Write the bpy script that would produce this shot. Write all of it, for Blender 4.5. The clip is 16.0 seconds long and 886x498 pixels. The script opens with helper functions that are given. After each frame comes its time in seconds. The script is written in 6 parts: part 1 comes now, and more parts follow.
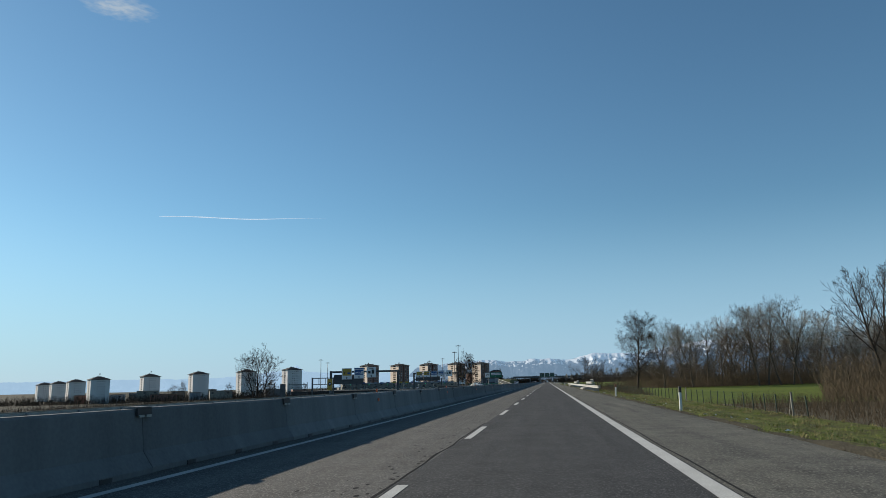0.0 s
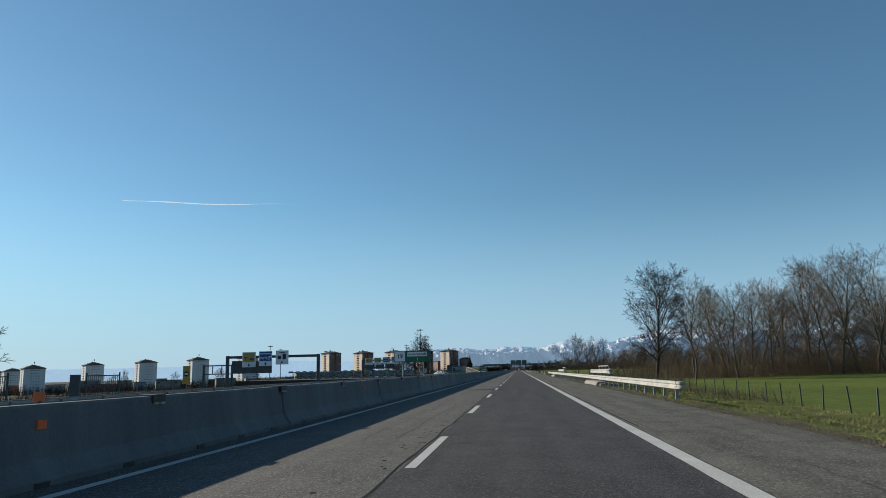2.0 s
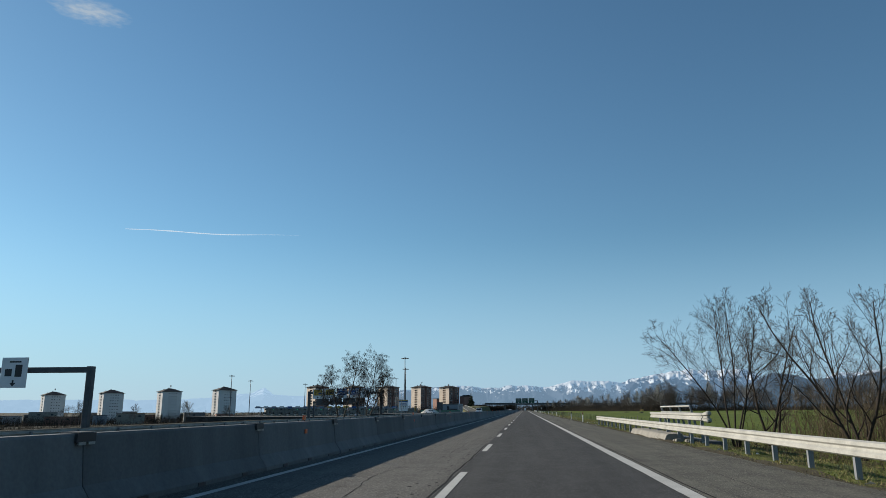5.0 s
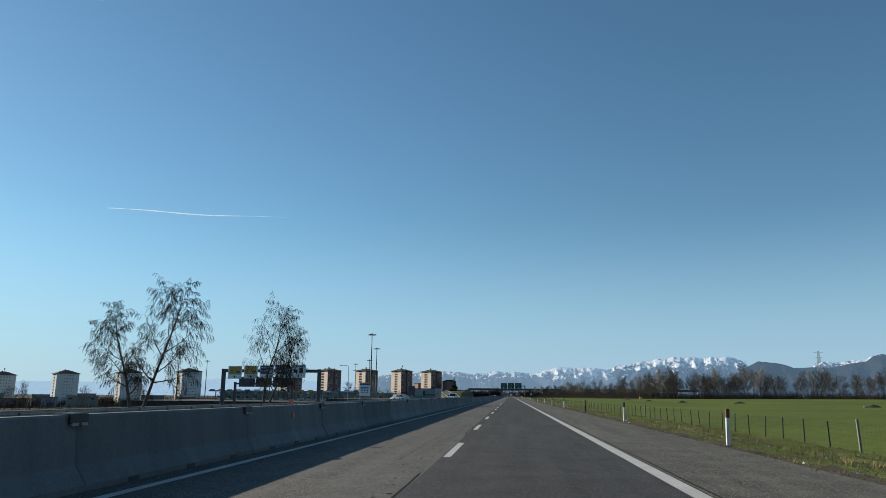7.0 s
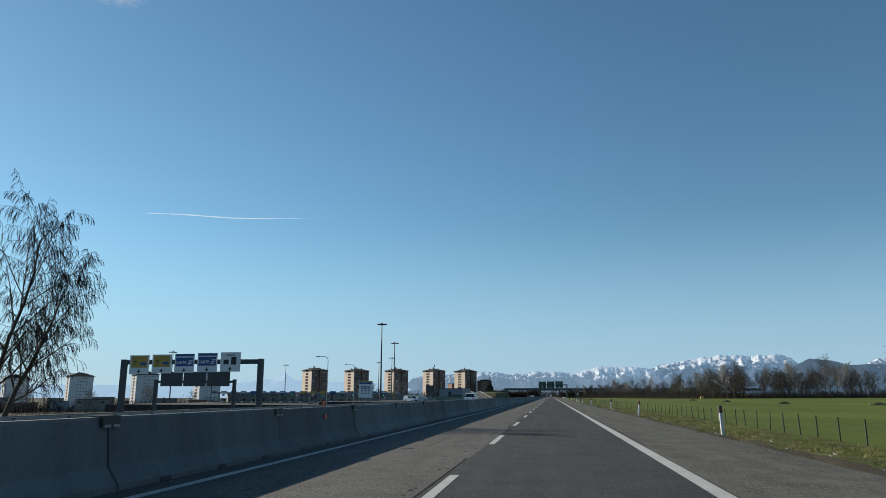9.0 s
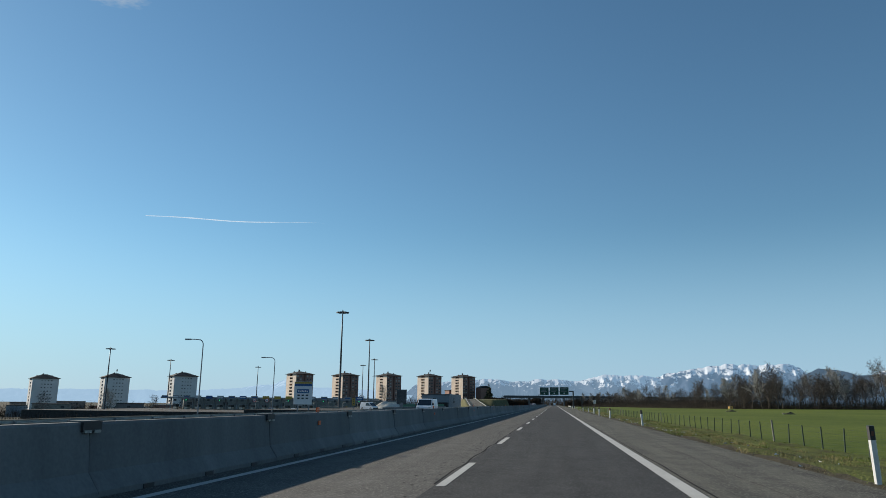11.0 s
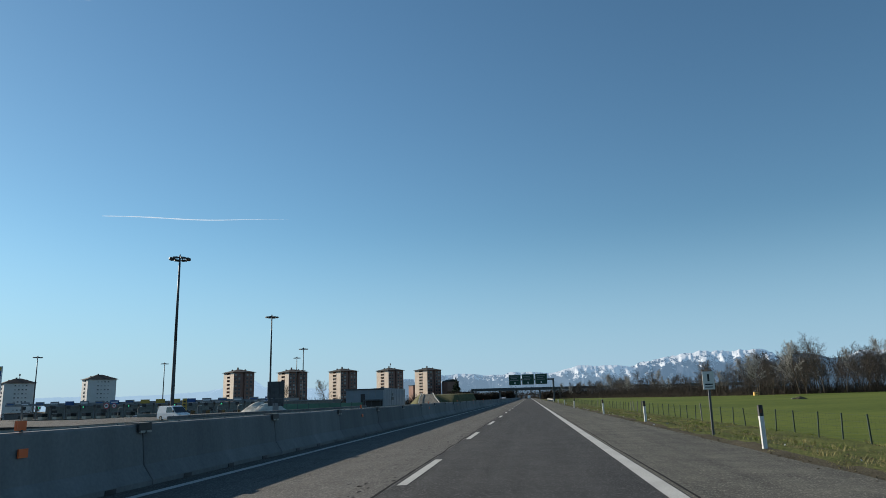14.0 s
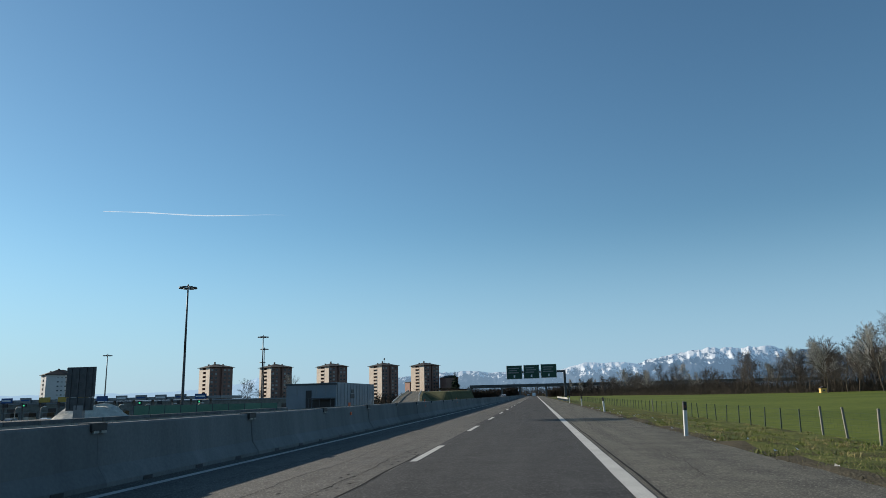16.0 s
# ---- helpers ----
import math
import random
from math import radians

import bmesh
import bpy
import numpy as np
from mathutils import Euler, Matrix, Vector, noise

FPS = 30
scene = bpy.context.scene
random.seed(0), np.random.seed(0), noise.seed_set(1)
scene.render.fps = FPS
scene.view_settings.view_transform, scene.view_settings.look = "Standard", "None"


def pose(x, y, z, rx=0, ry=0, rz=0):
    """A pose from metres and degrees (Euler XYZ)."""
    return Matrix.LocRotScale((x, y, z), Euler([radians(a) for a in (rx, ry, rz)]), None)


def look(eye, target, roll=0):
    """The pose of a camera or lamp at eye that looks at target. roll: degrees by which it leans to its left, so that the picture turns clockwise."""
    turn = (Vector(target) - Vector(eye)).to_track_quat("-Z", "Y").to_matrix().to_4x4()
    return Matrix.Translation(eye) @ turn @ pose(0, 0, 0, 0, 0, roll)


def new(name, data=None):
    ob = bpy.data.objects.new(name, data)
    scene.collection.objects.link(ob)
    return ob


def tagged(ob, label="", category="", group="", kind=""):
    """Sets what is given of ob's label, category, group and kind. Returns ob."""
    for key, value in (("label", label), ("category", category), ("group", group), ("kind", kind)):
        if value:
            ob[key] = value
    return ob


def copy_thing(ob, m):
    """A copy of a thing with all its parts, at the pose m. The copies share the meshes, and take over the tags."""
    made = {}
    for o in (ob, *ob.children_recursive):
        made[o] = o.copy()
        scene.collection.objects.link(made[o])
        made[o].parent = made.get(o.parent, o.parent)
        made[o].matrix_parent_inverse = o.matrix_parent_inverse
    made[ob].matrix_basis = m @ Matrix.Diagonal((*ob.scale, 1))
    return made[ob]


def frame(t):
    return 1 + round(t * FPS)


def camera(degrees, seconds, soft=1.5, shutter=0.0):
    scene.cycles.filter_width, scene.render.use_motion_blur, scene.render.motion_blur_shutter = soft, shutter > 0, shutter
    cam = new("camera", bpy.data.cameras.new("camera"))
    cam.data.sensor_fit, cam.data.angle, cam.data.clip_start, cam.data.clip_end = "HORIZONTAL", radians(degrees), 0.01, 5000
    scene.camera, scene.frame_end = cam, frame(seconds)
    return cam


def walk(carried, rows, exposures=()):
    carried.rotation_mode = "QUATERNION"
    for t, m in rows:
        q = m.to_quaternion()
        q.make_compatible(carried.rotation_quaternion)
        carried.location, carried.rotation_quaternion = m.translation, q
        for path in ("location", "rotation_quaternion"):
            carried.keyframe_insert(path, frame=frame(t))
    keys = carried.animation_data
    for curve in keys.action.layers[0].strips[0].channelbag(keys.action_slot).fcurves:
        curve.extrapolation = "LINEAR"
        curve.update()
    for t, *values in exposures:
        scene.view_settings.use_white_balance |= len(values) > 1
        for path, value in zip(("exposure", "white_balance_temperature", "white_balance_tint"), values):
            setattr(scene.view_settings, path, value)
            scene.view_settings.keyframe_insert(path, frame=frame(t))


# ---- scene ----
FOV = 64.00
EYE = 1.26
# seconds, x, y, yaw, pitch, roll
PATH = [
    (0.0, 0.00, 0.00, 8.03, 10.73, -1.07),
    (0.5, -0.13, 13.74, 6.35, 9.88, -1.09),
    (1.0, -0.25, 27.50, 5.45, 9.12, -0.76),
    (1.5, -0.32, 41.27, 5.31, 10.65, -1.20),
    (2.0, -0.38, 55.05, 5.78, 9.76, -1.21),
    (2.5, -0.46, 68.85, 5.47, 10.03, -1.52),
    (3.0, -0.54, 82.65, 6.10, 10.79, -1.16),
    (5.5, -0.59, 151.89, 6.34, 12.83, -0.00),
    (6.0, -0.56, 165.77, 5.19, 10.36, -1.30),
    (6.5, -0.56, 179.67, 6.82, 12.75, 0.84),
    (7.0, -0.55, 193.58, 5.41, 11.62, 0.52),
    (7.5, -0.49, 207.50, 6.45, 10.93, 0.99),
    (8.0, -0.45, 221.44, 7.02, 11.54, 0.93),
    (8.5, -0.38, 235.39, 7.26, 10.32, 0.83),
    (9.0, -0.29, 249.35, 8.46, 11.68, 0.11),
    (9.5, -0.20, 263.33, 8.26, 11.77, 0.45),
    (12.0, -0.08, 333.40, 9.12, 12.48, 0.67),
    (12.5, -0.06, 347.45, 7.84, 11.90, 1.05),
    (13.0, -0.03, 361.52, 7.25, 12.82, -0.84),
    (13.5, 0.03, 375.60, 7.94, 13.18, -0.53),
    (14.0, 0.11, 389.69, 6.50, 11.93, -1.36),
    (14.5, 0.16, 403.79, 7.41, 11.34, -0.90),
    (15.0, 0.24, 417.91, 7.68, 12.10, -1.12),
    (15.5, 0.38, 432.04, 6.57, 12.34, -0.82),
    (16.0, 0.61, 446.18, 6.97, 11.74, -1.33),
]
cam = camera(FOV, 16.0, soft=0.6)


def eye_pose(x, y, yaw, pitch, roll):
    m = pose(x, y, EYE, 90 + pitch, 0, yaw)
    return m @ pose(0, 0, 0, 0, 0, roll)


walk(cam, [(t, eye_pose(*r)) for t, *r in PATH], [(0.0, 0.5, 6480, 10), (16.0, 0.5, 6480, 10)])

# ---- light ----
SUN_EL, SUN_AZ = 21.0, -66.0  # degrees; azimuth from +y towards +x
world = bpy.data.worlds.new("world")
scene.world = world
world.use_nodes = True
wn = world.node_tree.nodes
sky = wn.new("ShaderNodeTexSky")
sky.sky_type = "NISHITA"
sky.sun_disc = False
sky.sun_elevation = radians(SUN_EL)
sky.sun_rotation = radians(SUN_AZ)
sky.altitude = 240
sky.air_density = 1.0
sky.dust_density = 0.18
sky.ozone_density = 2.2
wn["Background"].inputs["Strength"].default_value = 0.0735
haze = wn.new("ShaderNodeMix")
haze.data_type, haze.blend_type = "RGBA", "MULTIPLY"
haze.inputs["Factor"].default_value = 1.0
haze.inputs["B"].default_value = (0.735, 1.0, 1.035, 1)  # clear winter air, bluer than the model sky
world.node_tree.links.new(sky.outputs[0], haze.inputs["A"])
way = wn.new("ShaderNodeTexCoord")
up = wn.new("ShaderNodeSeparateXYZ")
world.node_tree.links.new(way.outputs["Generated"], up.inputs[0])
low_air = wn.new("ShaderNodeMapRange")
low_air.interpolation_type = "SMOOTHSTEP"
low_air.inputs["From Min"].default_value, low_air.inputs["From Max"].default_value = -0.02, 0.25
low_air.inputs["To Min"].default_value, low_air.inputs["To Max"].default_value = 0.80, 0.0
world.node_tree.links.new(up.outputs["Z"], low_air.inputs["Value"])
veil = wn.new("ShaderNodeMix")
veil.data_type = "RGBA"
veil.inputs["B"].default_value = (3.4, 5.15, 7.35, 1)  # pale ground haze
world.node_tree.links.new(low_air.outputs[0], veil.inputs["Factor"])
world.node_tree.links.new(haze.outputs["Result"], veil.inputs["A"])
world.node_tree.links.new(veil.outputs["Result"], wn["Background"].inputs["Color"])
sun_data = bpy.data.lights.new("sun", "SUN")
sun_data.energy = 4.7
sun_data.angle = radians(0.53)
sun_data.color = (1.0, 0.91, 0.77)
sun = new("sun", sun_data)
ce = math.cos(radians(SUN_EL))
to_sun = Vector((math.sin(radians(SUN_AZ)) * ce, math.cos(radians(SUN_AZ)) * ce, math.sin(radians(SUN_EL))))
sun.matrix_world = look(tuple(to_sun * 200), (0, 0, 0))


# ---- materials ----
def material(name, dark, light, rough=0.8, metal=0.0, scale=4.0, fine=60.0, bump=0.3, dist=0.01, spread=0.35, coords="Object",
             by_object=0.0, spec=0.4):
    """A two-scale surface: broad stains and fine grain between two colours, with relief."""
    m = bpy.data.materials.new(name)
    m.use_nodes = True
    nt = m.node_tree
    b = nt.nodes["Principled BSDF"]
    tc = nt.nodes.new("ShaderNodeTexCoord")
    broad = nt.nodes.new("ShaderNodeTexNoise")
    broad.inputs["Scale"].default_value, broad.inputs["Detail"].default_value = scale, 5
    grain = nt.nodes.new("ShaderNodeTexNoise")
    grain.inputs["Scale"].default_value, grain.inputs["Detail"].default_value = fine, 3
    mixer = nt.nodes.new("ShaderNodeMath")
    mixer.operation = "MULTIPLY_ADD"
    mixer.inputs[1].default_value = spread
    add = nt.nodes.new("ShaderNodeMath")
    add.operation = "MULTIPLY"
    add.inputs[1].default_value = 1 - spread
    ramp = nt.nodes.new("ShaderNodeValToRGB")
    ramp.color_ramp.elements[0].position, ramp.color_ramp.elements[1].position = 0.3, 0.7
    ramp.color_ramp.elements[0].color, ramp.color_ramp.elements[1].color = (*dark, 1), (*light, 1)
    for n in (broad, grain):
        nt.links.new(tc.outputs[coords], n.inputs["Vector"])
    nt.links.new(grain.outputs[0], mixer.inputs[0])
    nt.links.new(broad.outputs[0], add.inputs[0])
    nt.links.new(add.outputs[0], mixer.inputs[2])
    nt.links.new(mixer.outputs[0], ramp.inputs[0])
    colour = ramp.outputs[0]
    if by_object:
        info = nt.nodes.new("ShaderNodeObjectInfo")
        hsv = nt.nodes.new("ShaderNodeHueSaturation")
        span = nt.nodes.new("ShaderNodeMapRange")
        span.inputs["To Min"].default_value, span.inputs["To Max"].default_value = 1 - by_object, 1 + by_object
        nt.links.new(info.outputs["Random"], span.inputs["Value"])
        nt.links.new(span.outputs[0], hsv.inputs["Value"])
        nt.links.new(colour, hsv.inputs["Color"])
        colour = hsv.outputs[0]
    nt.links.new(colour, b.inputs["Base Color"])
    b.inputs["Roughness"].default_value, b.inputs["Metallic"].default_value = rough, metal
    b.inputs["Specular IOR Level"].default_value = spec
    if bump:
        bp = nt.nodes.new("ShaderNodeBump")
        bp.inputs["Strength"].default_value, bp.inputs["Distance"].default_value = bump, dist
        nt.links.new(grain.outputs[0], bp.inputs["Height"])
        nt.links.new(bp.outputs[0], b.inputs["Normal"])
    return m


def plain(name, colour, rough=0.5, metal=0.0, spec=0.5):
    m = bpy.data.materials.new(name)
    m.use_nodes = True
    b = m.node_tree.nodes["Principled BSDF"]
    b.inputs["Base Color"].default_value = (*colour, 1)
    b.inputs["Roughness"].default_value, b.inputs["Metallic"].default_value = rough, metal
    b.inputs["Specular IOR Level"].default_value = spec
    return m


def asphalt(name, dark, mid, stone, coarse, stones):
    """Tar and stone chips, streaked along the driving direction, with broad stains."""
    m = bpy.data.materials.new(name)
    m.use_nodes = True
    nt = m.node_tree
    b = nt.nodes["Principled BSDF"]
    tc = nt.nodes.new("ShaderNodeTexCoord")
    stretch = nt.nodes.new("ShaderNodeMapping")
    stretch.inputs["Scale"].default_value = (1.6, 0.06, 1)
    nt.links.new(tc.outputs["Object"], stretch.inputs["Vector"])
    streak = nt.nodes.new("ShaderNodeTexNoise")
    streak.inputs["Scale"].default_value, streak.inputs["Detail"].default_value = 1.4, 6
    nt.links.new(stretch.outputs[0], streak.inputs["Vector"])
    blot = nt.nodes.new("ShaderNodeTexNoise")
    blot.inputs["Scale"].default_value, blot.inputs["Detail"].default_value = 1.1, 7
    nt.links.new(tc.outputs["Object"], blot.inputs["Vector"])
    chip = nt.nodes.new("ShaderNodeTexVoronoi")
    chip.inputs["Scale"].default_value = coarse
    nt.links.new(tc.outputs["Object"], chip.inputs["Vector"])
    base = nt.nodes.new("ShaderNodeValToRGB")
    base.color_ramp.elements[0].position, base.color_ramp.elements[1].position = 0.36, 0.66
    base.color_ramp.elements[0].color, base.color_ramp.elements[1].color = (*dark, 1), (*mid, 1)
    mean = nt.nodes.new("ShaderNodeMix")
    mean.data_type = "FLOAT"
    mean.inputs["Factor"].default_value = 0.5
    nt.links.new(streak.outputs[0], mean.inputs["A"])
    nt.links.new(blot.outputs[0], mean.inputs["B"])
    nt.links.new(mean.outputs["Result"], base.inputs[0])
    split = nt.nodes.new("ShaderNodeSeparateColor")
    nt.links.new(chip.outputs["Color"], split.inputs[0])
    pick = nt.nodes.new("ShaderNodeMapRange")
    pick.inputs["From Min"].default_value, pick.inputs["From Max"].default_value = 1 - stones, 1.0
    nt.links.new(split.outputs[0], pick.inputs["Value"])
    pits = nt.nodes.new("ShaderNodeMapRange")
    pits.inputs["From Min"].default_value, pits.inputs["From Max"].default_value = 0.0, 0.5
    pits.inputs["To Min"].default_value = 0.5
    nt.links.new(split.outputs[1], pits.inputs["Value"])
    darker = nt.nodes.new("ShaderNodeMix")
    darker.data_type, darker.blend_type = "RGBA", "MULTIPLY"
    darker.inputs["Factor"].default_value = 1.0
    nt.links.new(base.outputs[0], darker.inputs["A"])
    nt.links.new(pits.outputs[0], darker.inputs["B"])
    mix = nt.nodes.new("ShaderNodeMix")
    mix.data_type = "RGBA"
    mix.inputs["B"].default_value = (*stone, 1)
    nt.links.new(pick.outputs[0], mix.inputs["Factor"])
    nt.links.new(darker.outputs["Result"], mix.inputs["A"])
    nt.links.new(mix.outputs["Result"], b.inputs["Base Color"])
    b.inputs["Roughness"].default_value, b.inputs["Specular IOR Level"].default_value = 0.9, 0.25
    bump = nt.nodes.new("ShaderNodeBump")
    bump.inputs["Strength"].default_value, bump.inputs["Distance"].default_value = 0.7, 0.012
    nt.links.new(split.outputs[2], bump.inputs["Height"])
    nt.links.new(bump.outputs[0], b.inputs["Normal"])
    return m


ASPHALT_OLD = asphalt("old_asphalt", (0.068, 0.063, 0.055), (0.116, 0.109, 0.097), (0.21, 0.198, 0.178), 52, 0.24)
ASPHALT_NEW = asphalt("dark_asphalt", (0.022, 0.0217, 0.0217), (0.050, 0.049, 0.048), (0.115, 0.112, 0.108), 58, 0.2)
ASPHALT_SIDE = asphalt("shoulder_asphalt", (0.049, 0.046, 0.038), (0.131, 0.123, 0.099), (0.21, 0.20, 0.165), 48, 0.24)
PAINT_ROAD = material("road_paint", (0.30, 0.29, 0.265), (0.56, 0.55, 0.51), 0.7, 0, 1.2, 40, 0.3, 0.004, 0.6)
CONCRETE = material("barrier_concrete", (0.092, 0.094, 0.094), (0.18, 0.182, 0.18), 0.92, 0, 0.9, 18, 0.4, 0.008, 0.3, by_object=0.2)
rain = CONCRETE.node_tree.nodes.new("ShaderNodeMapping")  # rain streaks run down the faces
rain.inputs["Scale"].default_value = (1.5, 1.5, 0.2)
CONCRETE.node_tree.links.new(CONCRETE.node_tree.nodes["Texture Coordinate"].outputs["Object"], rain.inputs["Vector"])
CONCRETE.node_tree.links.new(rain.outputs[0], CONCRETE.node_tree.nodes["Noise Texture"].inputs["Vector"])
CONCRETE_PALE = material("pale_concrete", (0.135, 0.125, 0.105), (0.27, 0.255, 0.222), 0.9, 0, 1.2, 30, 0.4, 0.01)
GRASS_VERGE = material("verge_grass", (0.055, 0.074, 0.017), (0.21, 0.195, 0.068), 0.95, 0, 0.8, 14, 1.0, 0.10, 0.5, spec=0.1)
vr = GRASS_VERGE.node_tree.nodes["Color Ramp"].color_ramp
vr.elements.new(0.42).color = (0.085, 0.068, 0.036, 1)
vr.elements.new(0.50).color = (0.10, 0.12, 0.028, 1)
FIELD = material("field_grass", (0.048, 0.076, 0.010), (0.138, 0.162, 0.028), 0.95, 0, 0.035, 1.2, 0.6, 0.05, 0.45, spec=0.1)
SCRUB_EARTH = material("scrubby_earth", (0.022, 0.022, 0.014), (0.062, 0.056, 0.036), 0.95, 0, 0.08, 4, 0.8, 0.05, 0.5, spec=0.1)
TAR = material("tar_joint", (0.012, 0.012, 0.012), (0.03, 0.029, 0.027), 0.95, 0, 6, 60, 0, 0, spec=0.08)
EARTH = material("bare_earth", (0.06, 0.052, 0.034), (0.17, 0.145, 0.10), 0.95, 0, 0.15, 6, 0.8, 0.05, 0.5, spec=0.1)
VERGE_SOIL = material("verge_soil", (0.040, 0.034, 0.022), (0.12, 0.103, 0.07), 0.95, 0, 1.3, 22, 1.0, 0.06, 0.5, spec=0.1)
STRAW = material("dry_grass", (0.16, 0.138, 0.055), (0.34, 0.29, 0.13), 0.9, 0, 2, 20, 0, 0, spec=0.2)
BLADE = material("green_grass", (0.085, 0.115, 0.024), (0.20, 0.23, 0.055), 0.85, 0, 2, 20, 0, 0, spec=0.2)
STEEL = material("galvanised_steel", (0.25, 0.245, 0.222), (0.44, 0.43, 0.392), 0.6, 0.25, 1.5, 25, 0.1, 0.003, 0.3)
DARK_STEEL = material("dark_steel", (0.05, 0.055, 0.06), (0.10, 0.105, 0.11), 0.55, 0.4, 2, 20, 0.1, 0.004)
GREY_STEEL = material("grey_steel", (0.16, 0.17, 0.18), (0.26, 0.27, 0.28), 0.5, 0.4, 2, 20, 0.1, 0.004)
WHITE_PLASTIC = material("white_plastic", (0.50, 0.50, 0.48), (0.70, 0.70, 0.68), 0.45, 0, 3, 30, 0.05, 0.002)
BLACK_BAND = plain("black_band", (0.02, 0.02, 0.022), 0.5)
RUST_BAND = material("rusty_band", (0.085, 0.032, 0.02), (0.165, 0.062, 0.036), 0.7, 0, 8, 60, 0.1, 0.002)
ORANGE = plain("orange_reflector", (0.75, 0.13, 0.03), 0.4)
FENCE_GREEN = material("dark_green_fence", (0.02, 0.035, 0.024), (0.04, 0.06, 0.04), 0.6, 0, 5, 40, 0.05, 0.002)
SIGN_WHITE = material("sign_white", (0.62, 0.63, 0.63), (0.72, 0.72, 0.72), 0.4, 0, 1.5, 30, 0, 0)
SIGN_YELLOW = material("sign_yellow", (0.36, 0.23, 0.035), (0.46, 0.30, 0.05), 0.4, 0, 2, 30, 0, 0)
SIGN_BLUE = material("sign_blue", (0.01, 0.06, 0.19), (0.02, 0.085, 0.25), 0.4, 0, 2, 30, 0, 0)
SIGN_GREEN = material("sign_green", (0.0, 0.09, 0.05), (0.01, 0.13, 0.075), 0.4, 0, 2, 30, 0, 0)
# darker copy of the sign green, with the overhead boards' shade in its colour
SIGN_GREEN_SHADED = material("shaded_sign_green", (0.0, 0.04, 0.026), (0.008, 0.062, 0.04), 0.45, 0, 2, 30, 0, 0)
INK = plain("sign_black", (0.015, 0.015, 0.015), 0.5)
BARK = material("bark", (0.05, 0.041, 0.031), (0.15, 0.12, 0.09), 0.9, 0, 3, 30, 0.4, 0.01, spec=0.15)
TWIG = material("twigs", (0.072, 0.058, 0.044), (0.185, 0.148, 0.112), 0.9, 0, 3, 30, 0, 0, by_object=0.35, spec=0.15)
# far wood: distance haze is put into these greyer twig and brush colours
TWIG_HAZED = material("hazed_twigs", (0.052, 0.046, 0.041), (0.135, 0.120, 0.106), 0.9, 0, 3, 30, 0, 0, by_object=0.35, spec=0.15)
BUSH_HAZED = material("hazed_brushwood", (0.026, 0.022, 0.018), (0.080, 0.068, 0.055), 0.95, 0, 0.4, 6, 0, 0, spec=0.1)
TWIG_DARK = material("dark_twigs", (0.02, 0.016, 0.013), (0.06, 0.045, 0.035), 0.9, 0, 3, 30, 0, 0, spec=0.15)
TWIG_SOFT = material("brown_twigs", (0.035, 0.028, 0.021), (0.10, 0.078, 0.058), 0.9, 0, 3, 30, 0, 0, spec=0.15)
BIRCH_BARK = material("birch_bark", (0.10, 0.09, 0.08), (0.55, 0.53, 0.48), 0.8, 0, 2.5, 20, 0.2, 0.005, spec=0.2)
BUSH = material("brushwood", (0.038, 0.030, 0.020), (0.13, 0.10, 0.066), 0.95, 0, 0.4, 6, 0, 0, by_object=0.3, spec=0.1)
SCRUB = material("dark_scrub", (0.014, 0.012, 0.010), (0.036, 0.030, 0.022), 0.95, 0, 0.4, 6, 0, 0, spec=0.1)
SPRUCE = material("spruce_needles", (0.012, 0.022, 0.012), (0.035, 0.055, 0.03), 0.9, 0, 1, 10, 0, 0, spec=0.1)
WALL_WHITE = material("pale_render_wall", (0.50, 0.49, 0.47), (0.64, 0.63, 0.61), 0.85, 0, 0.15, 3, 0, 0)
WALL_BROWN = material("pinkish_brick_wall", (0.185, 0.098, 0.075), (0.27, 0.152, 0.118), 0.85, 0, 0.15, 3, 0, 0)
WALL_CREAM = material("cream_stair_bay", (0.62, 0.51, 0.41), (0.78, 0.65, 0.53), 0.85, 0, 0.2, 3, 0, 0)
ROOF_DARK = material("dark_roof", (0.014, 0.013, 0.013), (0.034, 0.030, 0.028), 0.85, 0, 0.5, 6, 0, 0)
TOWER_GLASS = plain("tower_window_glass", (0.05, 0.05, 0.055), 0.25, 0.0, 0.5)
BANK = material("scrubby_bank", (0.050, 0.052, 0.024), (0.165, 0.155, 0.078), 0.95, 0, 0.25, 3, 0.6, 0.1, 0.5, spec=0.1)
WINDOW_GLASS = plain("window_glass", (0.03, 0.035, 0.04), 0.12, 0.0, 0.7)
SHUTTER = plain("grey_shutter", (0.34, 0.33, 0.31), 0.6)
METAL_WALL = material("blue_grey_cladding", (0.15, 0.18, 0.21), (0.23, 0.27, 0.31), 0.45, 0.2, 0.3, 8, 0.05, 0.01)
HOARDING = material("green_hoarding", (0.07, 0.16, 0.11), (0.12, 0.24, 0.17), 0.7, 0, 0.4, 6, 0.1, 0.01, by_object=0.12)
GRAVEL = material("gravel", (0.38, 0.36, 0.31), (0.62, 0.60, 0.54), 0.95, 0, 1.5, 12, 0.8, 0.08, spec=0.1)
VAN_WHITE = material("white_car_paint", (0.72, 0.73, 0.74), (0.80, 0.81, 0.82), 0.25, 0, 1, 20, 0, 0)
CAR_GREY = material("grey_car_paint", (0.16, 0.17, 0.18), (0.22, 0.23, 0.24), 0.3, 0.3, 1, 20, 0, 0)
SIGNAL_GREEN = plain("green_signal_light", (0.02, 0.5, 0.2), 0.3)
SIGNAL_GREEN.node_tree.nodes["Principled BSDF"].inputs["Emission Color"].default_value = (0.1, 1.0, 0.45, 1)
